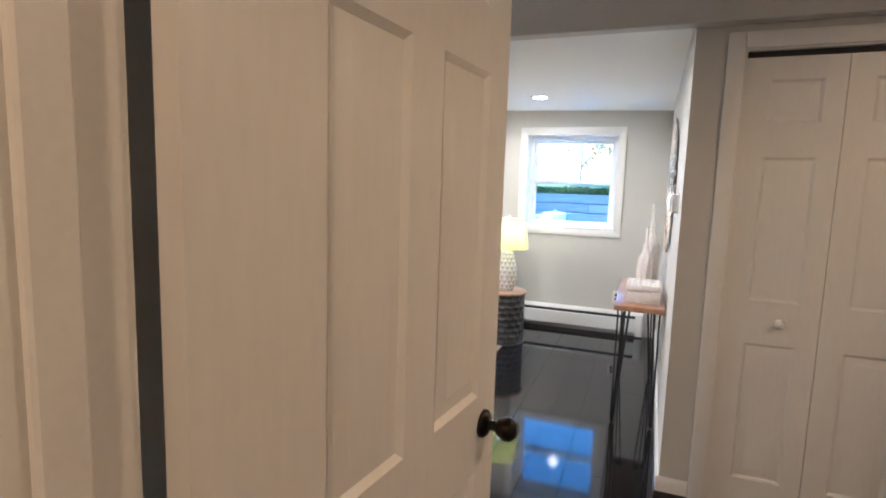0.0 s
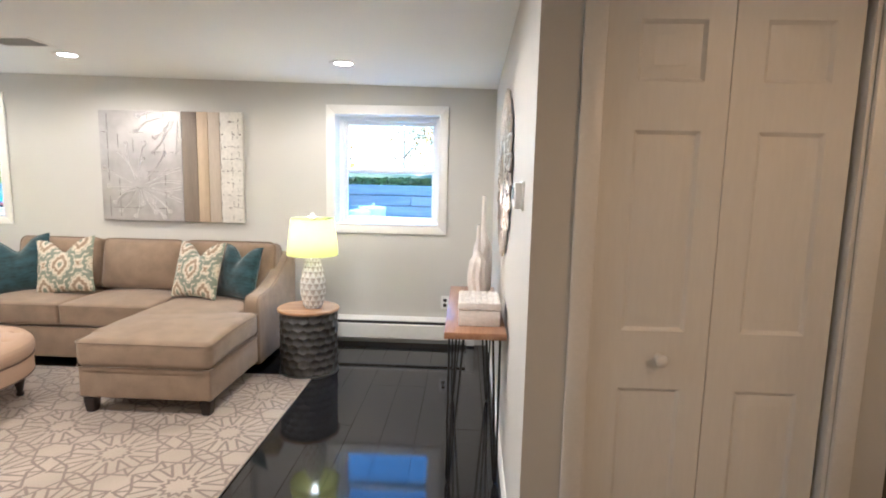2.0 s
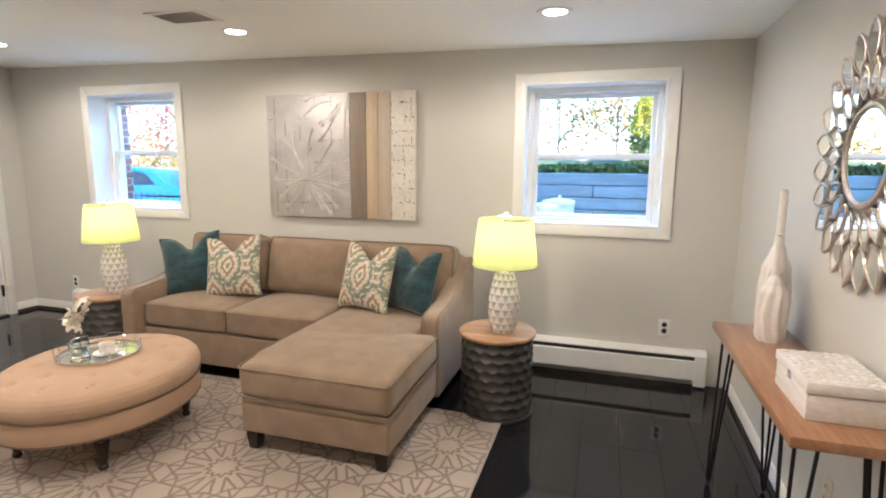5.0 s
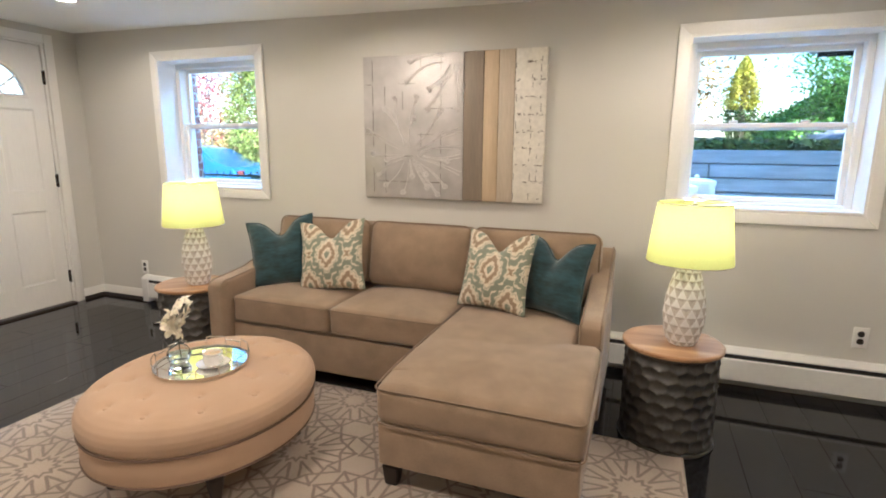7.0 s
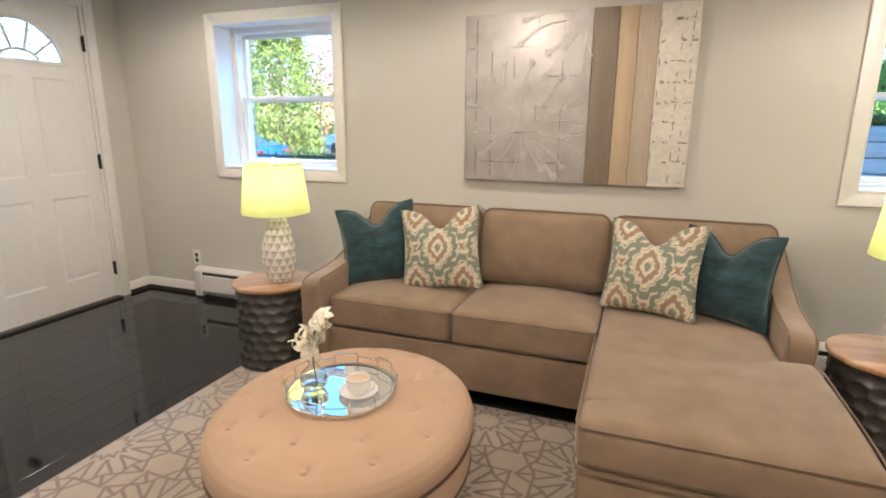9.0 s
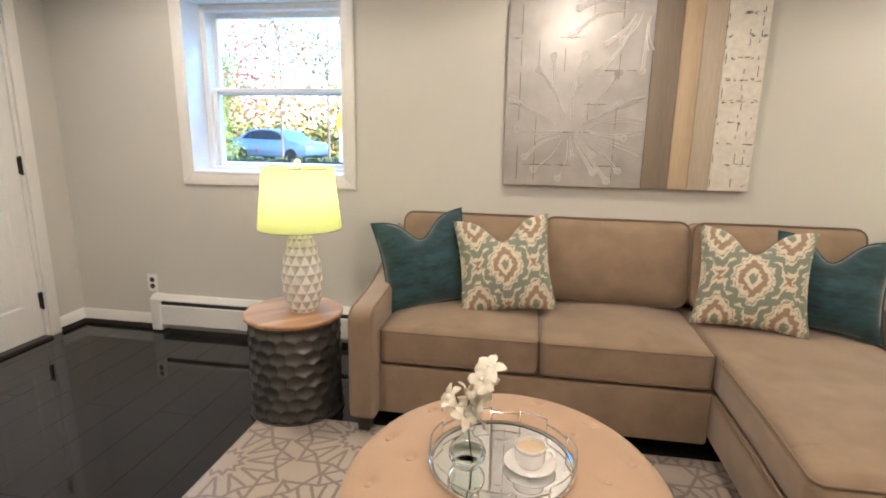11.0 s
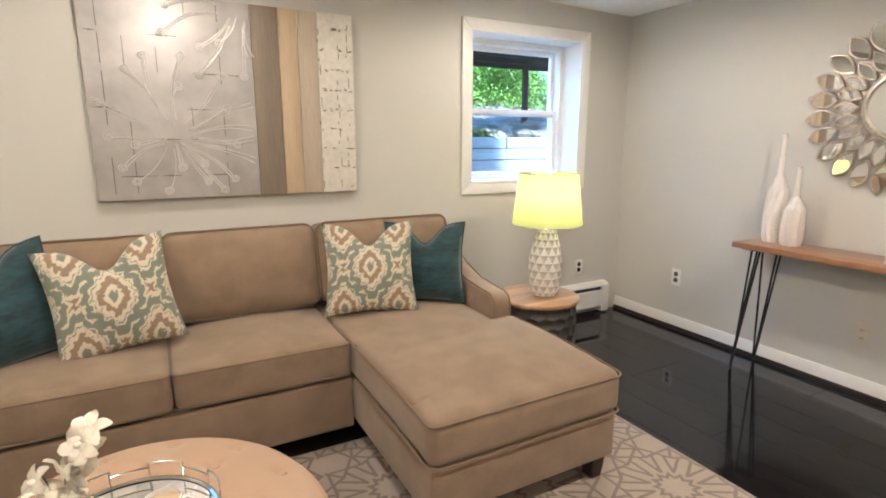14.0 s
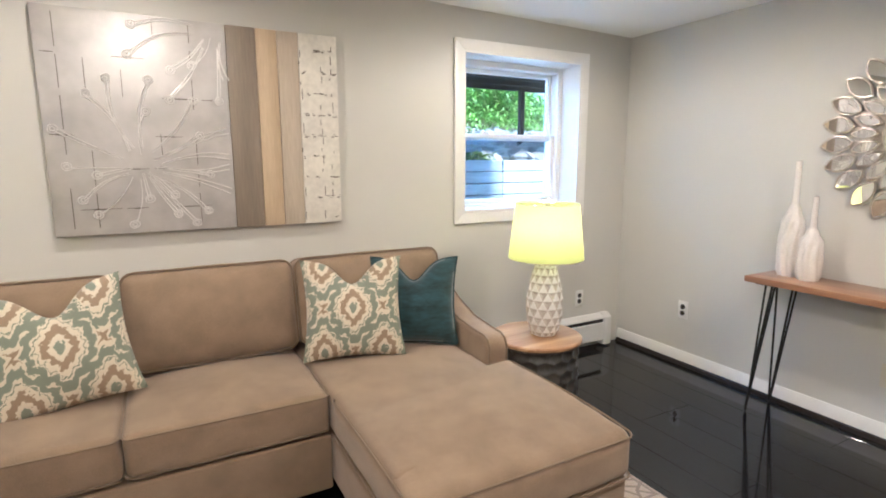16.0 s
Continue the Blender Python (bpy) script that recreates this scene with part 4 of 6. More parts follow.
def pillow(name, m, size, thick, material, label, group, cord=None, chop=0.10, flat=0.5):
    """A square throw pillow with pointed corners and a chopped top."""
    root = thing(name, m, label, "pillow", group)
    n, h = 26, size / 2

    def at(u, v, s):
        x = u * h * (1 - 0.10 * (1 - v * v))
        z = v * h * (1 - 0.075 * (1 - u * u))
        k = ((v + 1) / 2) ** 2.2
        z -= chop * k * math.exp(-(u / 0.36) ** 2)
        y = s * thick * (max(0, (1 - u ** 2)) * max(0, (1 - v ** 2))) ** flat * (1 - 0.35 * k * math.exp(-(u / 0.3) ** 2))
        wv = 0.006 * noise.noise(Vector((x * 9, s * 3, z * 9))) + 0.004 * noise.noise(Vector((x * 22, s * 5, z * 22)))
        e = (1 - u * u) * (1 - v * v)
        return Vector((x, y + wv * min(1, e * 4), z + h))

    t = bmesh.new()
    for s in (-1, 1):
        g = [[t.verts.new(at(-1 + 2 * i / n, -1 + 2 * j / n, s)) for j in range(n + 1)] for i in range(n + 1)]
        for i in range(n):
            for j in range(n):
                t.faces.new((g[i][j], g[i + 1][j], g[i + 1][j + 1], g[i][j + 1]))
    bmesh.ops.remove_doubles(t, verts=t.verts, dist=0.0008)
    bmesh.ops.translate(t, vec=(0, 0, -h), verts=t.verts)
    part("cover", t, material, root, "", (0, 0, h), 60)
    if cord:
        loop = [at(-1 + 2 * i / 20, -1, 0) for i in range(20)] + [at(1, -1 + 2 * i / 20, 0) for i in range(20)] + \
               [at(1 - 2 * i / 20, 1, 0) for i in range(20)] + [at(-1, 1 - 2 * i / 20, 0) for i in range(20)]
        part("piping", tube(loop, 0.005, 6, True), cord, root)
    return root


pillow("throw_pillow", pose(-3.628, 4.49, 0.488, -16, -9, 22), 0.435, 0.085, M_TEAL, "teal velvet throw pillow with chopped top on the sofa", "teal pillows", M_TEAL)
pillow("throw_pillow", pose(-3.280, 4.46, 0.492, -17, -6, 8), 0.44, 0.08, M_IKAT, "cream, sage and taupe patterned throw pillow on the sofa", "patterned pillows")
pillow("throw_pillow", pose(-2.285, 4.45, 0.490, -18, -1, -18), 0.44, 0.08, M_IKAT, "cream, sage and taupe patterned throw pillow on the sofa", "patterned pillows")
pillow("throw_pillow", pose(-1.985, 4.50, 0.488, -15, 0, -28), 0.41, 0.085, M_TEAL, "teal velvet throw pillow with chopped top on the sofa", "teal pillows", M_TEAL)


# ---- end tables and lamps ----
def drum_mesh(r=0.212, z0=0.0, z1=0.457):
    """A drum beaten into staggered hexagonal hollows."""
    t = bmesh.new()
    na, nz, rows, cols = 176, 68, 8.5, 17
    rings = []
    for j in range(nz + 1):
        z = z0 + (z1 - z0) * j / nz
        ring = []
        for i in range(na):
            a = 2 * math.pi * i / na
            u, v = cols * i / na, rows * j / nz
            best = 9
            for rr in (math.floor(v), math.floor(v) + 1):
                off = 0.5 * (rr % 2)
                cc = round(u - off) + off
                best = min(best, math.hypot((u - cc), (v - rr) * 1.0 + 0.12 * ((u - cc) ** 2)))
            edge = max(0.0, min(1.0, best / 0.62))
            depth = 0.015 * (1 - edge ** 2.2)
            rad = r - depth
            if j in (0, 1, nz - 1, nz):
                rad = r + 0.001
            ring.append(t.verts.new((rad * math.cos(a), rad * math.sin(a), z)))
        rings.append(ring)
    for a, c in zip(rings, rings[1:]):
        for i in range(na):
            t.faces.new((a[i], a[(i + 1) % na], c[(i + 1) % na], c[i]))
    t.faces.new(rings[0][::-1])
    t.faces.new(rings[-1])
    return t


def end_table(at):
    e = thing("end_table", at, "dark hammered-metal drum end table with round wooden top", "side table", "drum end tables")
    part("drum", drum_mesh(), M_METAL, e, "", None, 40)
    part("rim", lathe([(0.211, 0.0), (0.216, 0.003), (0.216, 0.012), (0.211, 0.015)], 48), M_METAL, e, "", (0, 0, 0.001))
    part("tabletop", lathe([(0.216, 0.0), (0.222, 0.004), (0.222, 0.016), (0.216, 0.021), (0.002, 0.0212)], 64), M_TABLETOP, e, "round honey-brown wooden top", (0, 0, 0.458))
    return e


TABLE_R, TABLE_L = (-1.372, 4.365), (-4.255, 4.335)
LAMP_R, LAMP_L = (-1.336, 4.355), (-4.212, 4.345)
TOP = 0.4795
et = end_table((*TABLE_R, 0.0))
copy_thing(et, Matrix.Translation((*TABLE_L, 0.0)) @ pose(0, 0, 0, 0, 0, 40))


def table_lamp(at):
    la = thing("table_lamp", at, "white faceted ceramic table lamp with glowing pale yellow shade", "table lamp", "table lamps")
    prof = [(0.058, 0.0), (0.070, 0.022), (0.081, 0.060), (0.088, 0.100), (0.091, 0.142), (0.089, 0.184), (0.083, 0.226), (0.074, 0.268), (0.064, 0.305), (0.053, 0.340), (0.043, 0.370)]
    n = 12
    t, td = bmesh.new(), bmesh.new()
    pts = [[Vector((r * math.cos(2 * math.pi * (k + 0.5 * (i % 2)) / n), r * math.sin(2 * math.pi * (k + 0.5 * (i % 2)) / n), z)) for k in range(n)] for i, (r, z) in enumerate(prof)]
    for i in range(len(prof) - 1):
        for k in range(n):
            o = i % 2
            up = (pts[i][k], pts[i][(k + 1) % n], pts[i + 1][(k + o) % n])
            dn = (pts[i + 1][k], pts[i][(k + 1 - o) % n], pts[i + 1][(k + 1) % n])
            # upright triangles stand proud, hanging ones are hollowed, with shade in their taupe
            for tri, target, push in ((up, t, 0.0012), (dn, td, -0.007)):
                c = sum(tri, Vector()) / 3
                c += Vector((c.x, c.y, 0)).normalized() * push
                vs = [target.verts.new(p) for p in (*tri, c)]
                for a, bb in ((0, 1), (1, 2), (2, 0)):
                    target.faces.new((vs[a], vs[bb], vs[3]))
    bmesh.ops.remove_doubles(t, verts=t.verts, dist=1e-5)
    part("body", t, M_LAMPCERAMIC, la, "", None, 0)
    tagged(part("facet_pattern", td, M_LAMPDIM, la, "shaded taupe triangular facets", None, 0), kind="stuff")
    part("foot", lathe([(0.055, 0.0), (0.058, 0.003), (0.057, 0.006)], 24), M_LAMPCERAMIC, la)
    part("neck", lathe([(0.043, 0.0), (0.044, 0.006), (0.036, 0.012), (0.012, 0.016), (0.010, 0.05)], 24), M_CHROME, la, "", (0, 0, 0.370))
    t = lathe([(0.183, 0.0), (0.152, 0.266)], 56, cap=False)
    shade = part("shade", t, M_SHADE, la, "glowing pale yellow fabric shade", (0, 0, 0.383))
    t = tube([(0.1835 * math.cos(a), 0.1835 * math.sin(a), 0.001) for a in [2 * math.pi * i / 48 for i in range(48)]], 0.0025, 6, True)
    part("shade_ring", t, M_CHROME, shade)
    t = tube([(0.1525 * math.cos(a), 0.1525 * math.sin(a), 0.265) for a in [2 * math.pi * i / 48 for i in range(48)]], 0.0025, 6, True)
    part("shade_ring", t, M_CHROME, shade)
    t = tube([(0, 0, 0.250), (0, 0, 0.262)], 0.013, 10)
    for k in range(3):
        a = 2 * math.pi * k / 3
        tube([(0.012 * math.cos(a), 0.012 * math.sin(a), 0.254), (0.151 * math.cos(a), 0.151 * math.sin(a), 0.263)], 0.0016, 6, False, t)
    part("spider", t, M_CHROME, shade)
    t = tube([(0.03, 0, 0.045), (0.055, 0, 0.12), (0.05, 0, 0.20), (0.0, 0, 0.258), (-0.05, 0, 0.20), (-0.055, 0, 0.12), (-0.03, 0, 0.045)], 0.0016, 6)
    part("harp", t, M_CHROME, la, "", (0, 0, 0.383))
    part("finial", lathe([(0.004, 0.0), (0.005, 0.012), (0.013, 0.02), (0.016, 0.030), (0.012, 0.041), (0.003, 0.046)], 20), M_PORCELAIN, la, "white ball finial", (0, 0, 0.641))
    part("bulb", lathe([(0.012, 0.0), (0.014, 0.02), (0.024, 0.05), (0.030, 0.075), (0.026, 0.098), (0.012, 0.110), (0.002, 0.113)], 20), M_BULB, la, "", (0, 0, 0.43))
    return la


LAMP_Z = TOP
for n_, (x, y) in enumerate((LAMP_R, LAMP_L)):
    if n_ == 0:
        first_lamp = table_lamp((x, y, LAMP_Z))
    else:
        copy_thing(first_lamp, Matrix.Translation((x, y, LAMP_Z)) @ pose(0, 0, 0, 0, 0, 20))
    lamp_light("table_lamp_light", "POINT", (x, y, LAMP_Z + 0.545), 3.0, (1.0, 0.72, 0.42), 0.035)

# ---- ottoman ----
OT = (-3.234, 3.400)
OVX, OVY = 0.962, 1.085


def oval(bm):
    """The ottoman is slightly oval, longer towards the sofa."""
    for vert in bm.verts:
        vert.co.x *= OVX
        vert.co.y *= OVY
    return bm


DROP = 0.048
ott = thing("round_ottoman", (*OT, 0), "round blush button-tufted ottoman on turned dark legs", "ottoman")
buttons = [(0.14, 6, 0.3), (0.265, 8, 0.0), (0.362, 12, -0.25)]
bpos = [(r * math.cos(2 * math.pi * k / c + o), r * math.sin(2 * math.pi * k / c + o)) for r, c, o in buttons for k in range(c)]
prof = [(0.002, 0.50), (0.05, 0.50), (0.10, 0.4995), (0.16, 0.499), (0.22, 0.497), (0.28, 0.494), (0.33, 0.489), (0.37, 0.481), (0.40, 0.470), (0.425, 0.455), (0.441, 0.437), (0.449, 0.415), (0.45, 0.395), (0.446, 0.372), (0.438, 0.356)]
fine = []
for (r0, z0), (r1, z1) in zip(prof, prof[1:]):
    fine += [(r0 + (r1 - r0) * i / 5, z0 + (z1 - z0) * i / 5) for i in range(5)]
fine.append(prof[-1])
t = lathe(fine, 240, cap=False)
for v in t.verts:
    if v.co.z > 0.44:
        for bx, by in bpos:
            d = math.hypot(v.co.x - bx, v.co.y - by)
            if d < 0.12:
                v.co.z -= 0.012 * math.exp(-(d / 0.015) ** 2) + 0.007 * math.exp(-(d / 0.034) ** 2)
part("cushion", oval(t), M_OTTO, ott, "", (0, 0, -DROP), 60)
for bx, by in bpos:
    part("button", lathe([(0.010, 0.0), (0.011, 0.003), (0.009, 0.0065), (0.002, 0.008)], 14), M_OTTO, ott, "", (bx * OVX, by * OVY, float(np.interp(math.hypot(bx, by), [p[0] for p in prof[:9]], [p[1] for p in prof[:9]])) - 0.0175 - DROP))
part("band", oval(lathe([(0.42, 0.240), (0.436, 0.243), (0.441, 0.255), (0.441, 0.342), (0.434, 0.356)], 96)), M_OTTO, ott, "", (0, 0, -DROP))
ring = [2 * math.pi * i / 96 for i in range(96)]
part("upper_trim", oval(tube([(0.443 * math.cos(a), 0.443 * math.sin(a), 0.354) for a in ring], 0.0055, 6, True)), M_OTTOPIPE, ott, "dark brown trim cord", (0, 0, -DROP))
part("lower_trim", oval(tube([(0.440 * math.cos(a), 0.440 * math.sin(a), 0.247) for a in ring], 0.0045, 6, True)), M_OTTOPIPE, ott, "dark brown nailhead trim", (0, 0, -DROP))
for a in (50, 140, 230, 320):
    p = (0.36 * OVX * math.cos(radians(a)), 0.36 * OVY * math.sin(radians(a)), 0.013)
    part("leg", lathe([(0.016, 0.0), (0.021, 0.006), (0.021, 0.018), (0.015, 0.026), (0.018, 0.042), (0.024, 0.072), (0.030, 0.102), (0.033, 0.132), (0.026, 0.144), (0.036, 0.150), (0.036, 0.182)], 20), M_DARKWOOD, ott, "", p)

# tray with mirror base and a wire rail
TZ = 0.501 - DROP
tray = thing("mirrored_tray", (-3.246, 3.400, TZ), "round mirrored tray with silver wire rail on the ottoman", "tray")
TR = 0.187
part("rim", lathe([(TR - 0.004, 0.0), (TR, 0.001), (TR, 0.013), (TR - 0.004, 0.014), (TR - 0.010, 0.010)], 72, cap=False), M_CHROME, tray)
part("mirror", lathe([(TR - 0.006, 0.0), (TR - 0.006, 0.008), (0.002, 0.0082)], 72), M_MIRROR, tray, "mirror glass base")
segs = 14
pts = []
for k in range(segs):
    z = 0.052 if k % 2 == 0 else 0.038
    for i in range(7):
        a = 2 * math.pi * (k + i / 6) / segs
        pts.append((TR * math.cos(a), TR * math.sin(a), z))
part("rail", tube(pts, 0.0022, 6, True), M_CHROME, tray)
for k in range(segs):
    a = 2 * math.pi * k / segs
    part("rail_post", tube([(TR * math.cos(a), TR * math.sin(a), 0.012), (TR * math.cos(a), TR * math.sin(a), 0.052)], 0.002, 6), M_CHROME, tray)

VZ = TZ + 0.0085
fv = thing("bud_vase", (-3.332, 3.364, VZ), "round clear glass bud vase part-filled with water", "vase")
part("glass", lathe([(0.022, 0.0), (0.036, 0.006), (0.046, 0.026), (0.047, 0.042), (0.038, 0.063), (0.019, 0.080), (0.014, 0.092), (0.017, 0.103), (0.019, 0.106), (0.0165, 0.1055), (0.012, 0.092), (0.017, 0.079), (0.036, 0.062), (0.0445, 0.042), (0.0435, 0.027), (0.034, 0.009), (0.002, 0.006)], 32), M_GLASS, fv)
part("water", lathe([(0.002, 0.0075), (0.0335, 0.0105), (0.0428, 0.028), (0.0436, 0.040), (0.002, 0.0402)], 28), M_GLASS, fv)
fl = thing("orchid_spray", (-3.332, 3.364, VZ + 0.012), "cream-white orchid spray standing in the glass vase", "flowers")
path = [Vector((0.012, 0.0, 0.0)), Vector((0.002, 0.002, 0.08)), Vector((-0.004, 0.003, 0.13)), Vector((0.004, 0.004, 0.19)), Vector((0.024, 0.006, 0.228)), Vector((0.042, 0.0, 0.252))]
part("stem", tube(path, 0.0022, 6), M_STEM, fl)
part("stem", tube([Vector((0.0, 0.002, 0.10)), Vector((-0.02, 0.0, 0.14)), Vector((-0.032, -0.004, 0.18))], 0.0017, 6), M_STEM, fl)
rng = random.Random(5)


def petal_mesh():
    t = bmesh.new()
    rows = []
    for i in range(6):
        u = i / 5
        w = 0.0085 * math.sin(math.pi * min(1, 0.08 + u * 0.9)) ** 0.7
        z = 0.006 * math.sin(u * 2.6) - 0.004 * u * u
        rows.append([t.verts.new((0.003 + 0.024 * u, w * s, z - 0.0016 * abs(s))) for s in (-1, 0, 1)])
    for a, c in zip(rows, rows[1:]):
        for k in range(2):
            t.faces.new((a[k], a[k + 1], c[k + 1], c[k]))
    bmesh.ops.solidify(t, geom=t.faces[:], thickness=0.0006)
    return t


pm = finish("petal", petal_mesh(), M_PETAL, 60)
blooms = [(0.036, 0.0, 0.272), (0.024, -0.012, 0.250), (0.038, 0.012, 0.238), (0.018, -0.014, 0.228), (0.030, 0.014, 0.212), (-0.002, -0.012, 0.205), (0.018, -0.004, 0.185),
          (-0.034, -0.006, 0.186), (-0.022, -0.014, 0.165), (-0.028, 0.010, 0.150), (-0.004, -0.016, 0.150), (0.010, 0.012, 0.160), (0.020, -0.014, 0.142)]
for p in blooms:
    turn = pose(0, 0, 0, rng.uniform(-70, 70), rng.uniform(-60, 60), rng.uniform(0, 360))
    bl = part("bloom", lathe([(0.002, -0.003), (0.0045, 0.0), (0.004, 0.005), (0.0015, 0.008)], 10), M_PETAL, fl, "", Matrix.Translation(Vector((p[0] * 1.35, p[1] * 1.5, p[2] * 0.95))) @ turn @ Matrix.Scale(1.55, 4))
    for k in range(5):
        part("petal", pm, None, bl, "", pose(0, 0, 0, 0, 0, 72 * k + rng.uniform(-8, 8)))

sa = thing("saucer", (-3.175, 3.390, VZ), "white porcelain saucer on the mirrored tray", "saucer")
part("dish", lathe([(0.030, 0.0), (0.034, 0.002), (0.058, 0.009), (0.066, 0.013), (0.0665, 0.0145), (0.056, 0.0115), (0.030, 0.0045), (0.002, 0.004)], 48), M_PORCELAIN, sa)
part("glaze_rim", tube([(0.0662 * math.cos(a), 0.0662 * math.sin(a), 0.0142) for a in ring], 0.0011, 6, True), M_CHROME, sa)
cu = thing("teacup", (-3.175, 3.390, VZ + 0.0048), "white porcelain teacup with silver band on its saucer", "cup")
part("cup", lathe([(0.024, 0.0), (0.030, 0.003), (0.037, 0.015), (0.0385, 0.05), (0.039, 0.056), (0.037, 0.056), (0.0365, 0.05), (0.035, 0.016), (0.026, 0.006), (0.002, 0.005)], 40), M_PORCELAIN, cu)
part("drink", lathe([(0.002, 0.044), (0.0362, 0.0442), (0.0362, 0.0452), (0.002, 0.0455)], 30), mat("milky_tea", (0.62, 0.48, 0.32), 0.25, vary=0.03, bump=0), cu, "milky tea")
part("band", tube([(0.0388 * math.cos(a), 0.0388 * math.sin(a), 0.049) for a in ring], 0.001, 6, True), M_CHROME, cu)
part("handle", tube([(0.037, 0, 0.044), (0.052, 0, 0.047), (0.060, 0, 0.036), (0.054, 0, 0.022), (0.037, 0, 0.016)], 0.0035, 8), M_PORCELAIN, cu)

# ---- wall art: three boards ----
AX0, AX1, AZ0, AZ1 = -3.363, -2.132, 1.018, 1.942
art = thing("wall_art", (AX0, YB, AZ0), "relief wall art with silver, brown, tan and white panels", "wall art")
AW, AH, AT = AX1 - AX0, AZ1 - AZ0, 0.045
M_SILVER = mat("brushed_silver_leaf", (0.52, 0.495, 0.475), 0.52, metal=0.4, vary=0.18, grain=9, bump=0.35, coarse=3.2, bumpdist=0.004, second=(0.46, 0.45, 0.445))
M_RELIEF = mat("raised_silver_relief", (0.69, 0.675, 0.655), 0.46, metal=0.45, vary=0.08, grain=60, bump=0.15)
M_BROWNB = mat("taupe_board", (0.225, 0.185, 0.140), 0.6, vary=0.15, grain=45, bump=0.3, coarse=6, stretch=(3, 1, 0.2))
M_TANB = mat("tan_board", (0.47, 0.36, 0.22), 0.55, vary=0.12, grain=45, bump=0.3, coarse=5, stretch=(3, 1, 0.25), second=(0.52, 0.42, 0.29))
M_BEIGEB = mat("beige_board", (0.47, 0.405, 0.315), 0.55, vary=0.12, grain=45, bump=0.3, coarse=5, stretch=(3, 1, 0.25))
M_CHALK = mat("chalk_white_board", (0.70, 0.67, 0.60), 0.6, vary=0.10, grain=40, bump=0.5, coarse=10)
M_CRACK = mat("dark_crack", (0.13, 0.11, 0.09), 0.7, vary=0.3)
cuts = [0.0, 0.578, 0.685, 0.763, 0.845, 1.0]
for (a, c), mm, nm, lab in zip(zip(cuts, cuts[1:]), (M_SILVER, M_BROWNB, M_TANB, M_BEIGEB, M_CHALK), ("silver_panel", "board", "board", "board", "white_panel"),
                               ("brushed silver panel", "taupe board", "tan board", "beige board", "chalky white cracked panel")):
    part(nm, box(a * AW + 0.0008, c * AW - 0.0008, -AT, -0.004, 0, AH, 0.003, 2), mm, art, lab)
rng = random.Random(11)
cracks = bmesh.new()
yf = -AT - 0.001
PW_ = cuts[1] * AW
low_heads = [(.055, .476), (.23, .63), (.33, .70), (.545, .705), (.517, .56), (.78, .62), (.80, .458), (.105, .316), (.25, .278), (.165, .168), (.23, .10),
             (.41, .05), (.50, .17), (.635, .183), (.648, .09), (.75, .043), (.82, .10), (.845, .275), (.985, .49), (.985, .185), (.985, .36), (.985, .31)]
high_heads = [(.495, .955), (.46, .825), (.68, .77), (.66, .635), (.94, .64), (.80, .80), (.99, .73)]


def dandelion(centre, heads, gap):
    """Beaded double stems from a bare centre to small coiled heads."""
    relief = bmesh.new()
    c = Vector((centre[0] * PW_, yf, centre[1] * AH))
    for u, v in heads:
        e = Vector((u * PW_, yf, v * AH))
        d = (e - c).normalized()
        side = Vector((d.z, 0, -d.x))
        far = (e - c).length
        bend = rng.uniform(-0.10, 0.10) * far
        edge = u > 0.97
        for k in (-1, 1):
            if k > 0 and rng.random() < 0.25:
                continue
            pts = []
            for i in range(13):
                q = i / 12
                at = c.lerp(e, gap + (0.985 - gap) * q) if far > 0.1 else c.lerp(e, 0.3 + 0.7 * q)
                pts.append(at + side * (bend * math.sin(math.pi * q) + k * (0.003 + 0.009 * q ** 1.5) * (0.5 + 0.5 * (1 - q) if not edge else 1)))
            tube(pts, lambda q: 0.0016 + 0.0016 * q + 0.0006 * math.sin(q * 37), 6, False, relief)
        if not edge:
            for rad, turns in ((0.0185, 10), (0.009, 8)):
                tube([e + d * 0.008 + Vector((rad * math.cos(a) * rng.uniform(0.85, 1.1), -0.001, rad * math.sin(a) * rng.uniform(0.8, 1.05))) for a in [2 * math.pi * n_ / turns for n_ in range(turns)]], 0.0028, 6, True, relief)

    tagged(part("starburst_relief", relief, M_RELIEF, art, "raised silver dandelion lines"), kind="stuff")


dandelion((0.47, 0.315), low_heads, 0.22)
dandelion((0.955, 0.985), high_heads, 0.30)
for z in (0.11, 0.28, 0.42, 0.585, 0.745):
    x = 0.02
    while x < 0.62:
        ln = rng.uniform(0.04, 0.16)
        if rng.random() < 0.55:
            box(x, min(x + ln, 0.64), yf - 0.0006, yf + 0.002, z - 0.0011, z + 0.0011, bm=cracks)
            box(x + 0.3 * ln, min(x + 0.7 * ln, 0.64), yf - 0.0006, yf + 0.002, z - 0.0026, z + 0.0018, bm=cracks)
        x += ln + 0.02
for x in (0.07, 0.16, 0.29, 0.42, 0.56):
    z = 0.03
    while z < 0.85:
        ln = rng.uniform(0.05, 0.2)
        if rng.random() < 0.45:
            box(x - 0.0014, x + 0.0014, yf - 0.0006, yf + 0.002, z, min(z + ln, AH - 0.01), bm=cracks)
        z += ln + 0.03
x0 = cuts[4] * AW
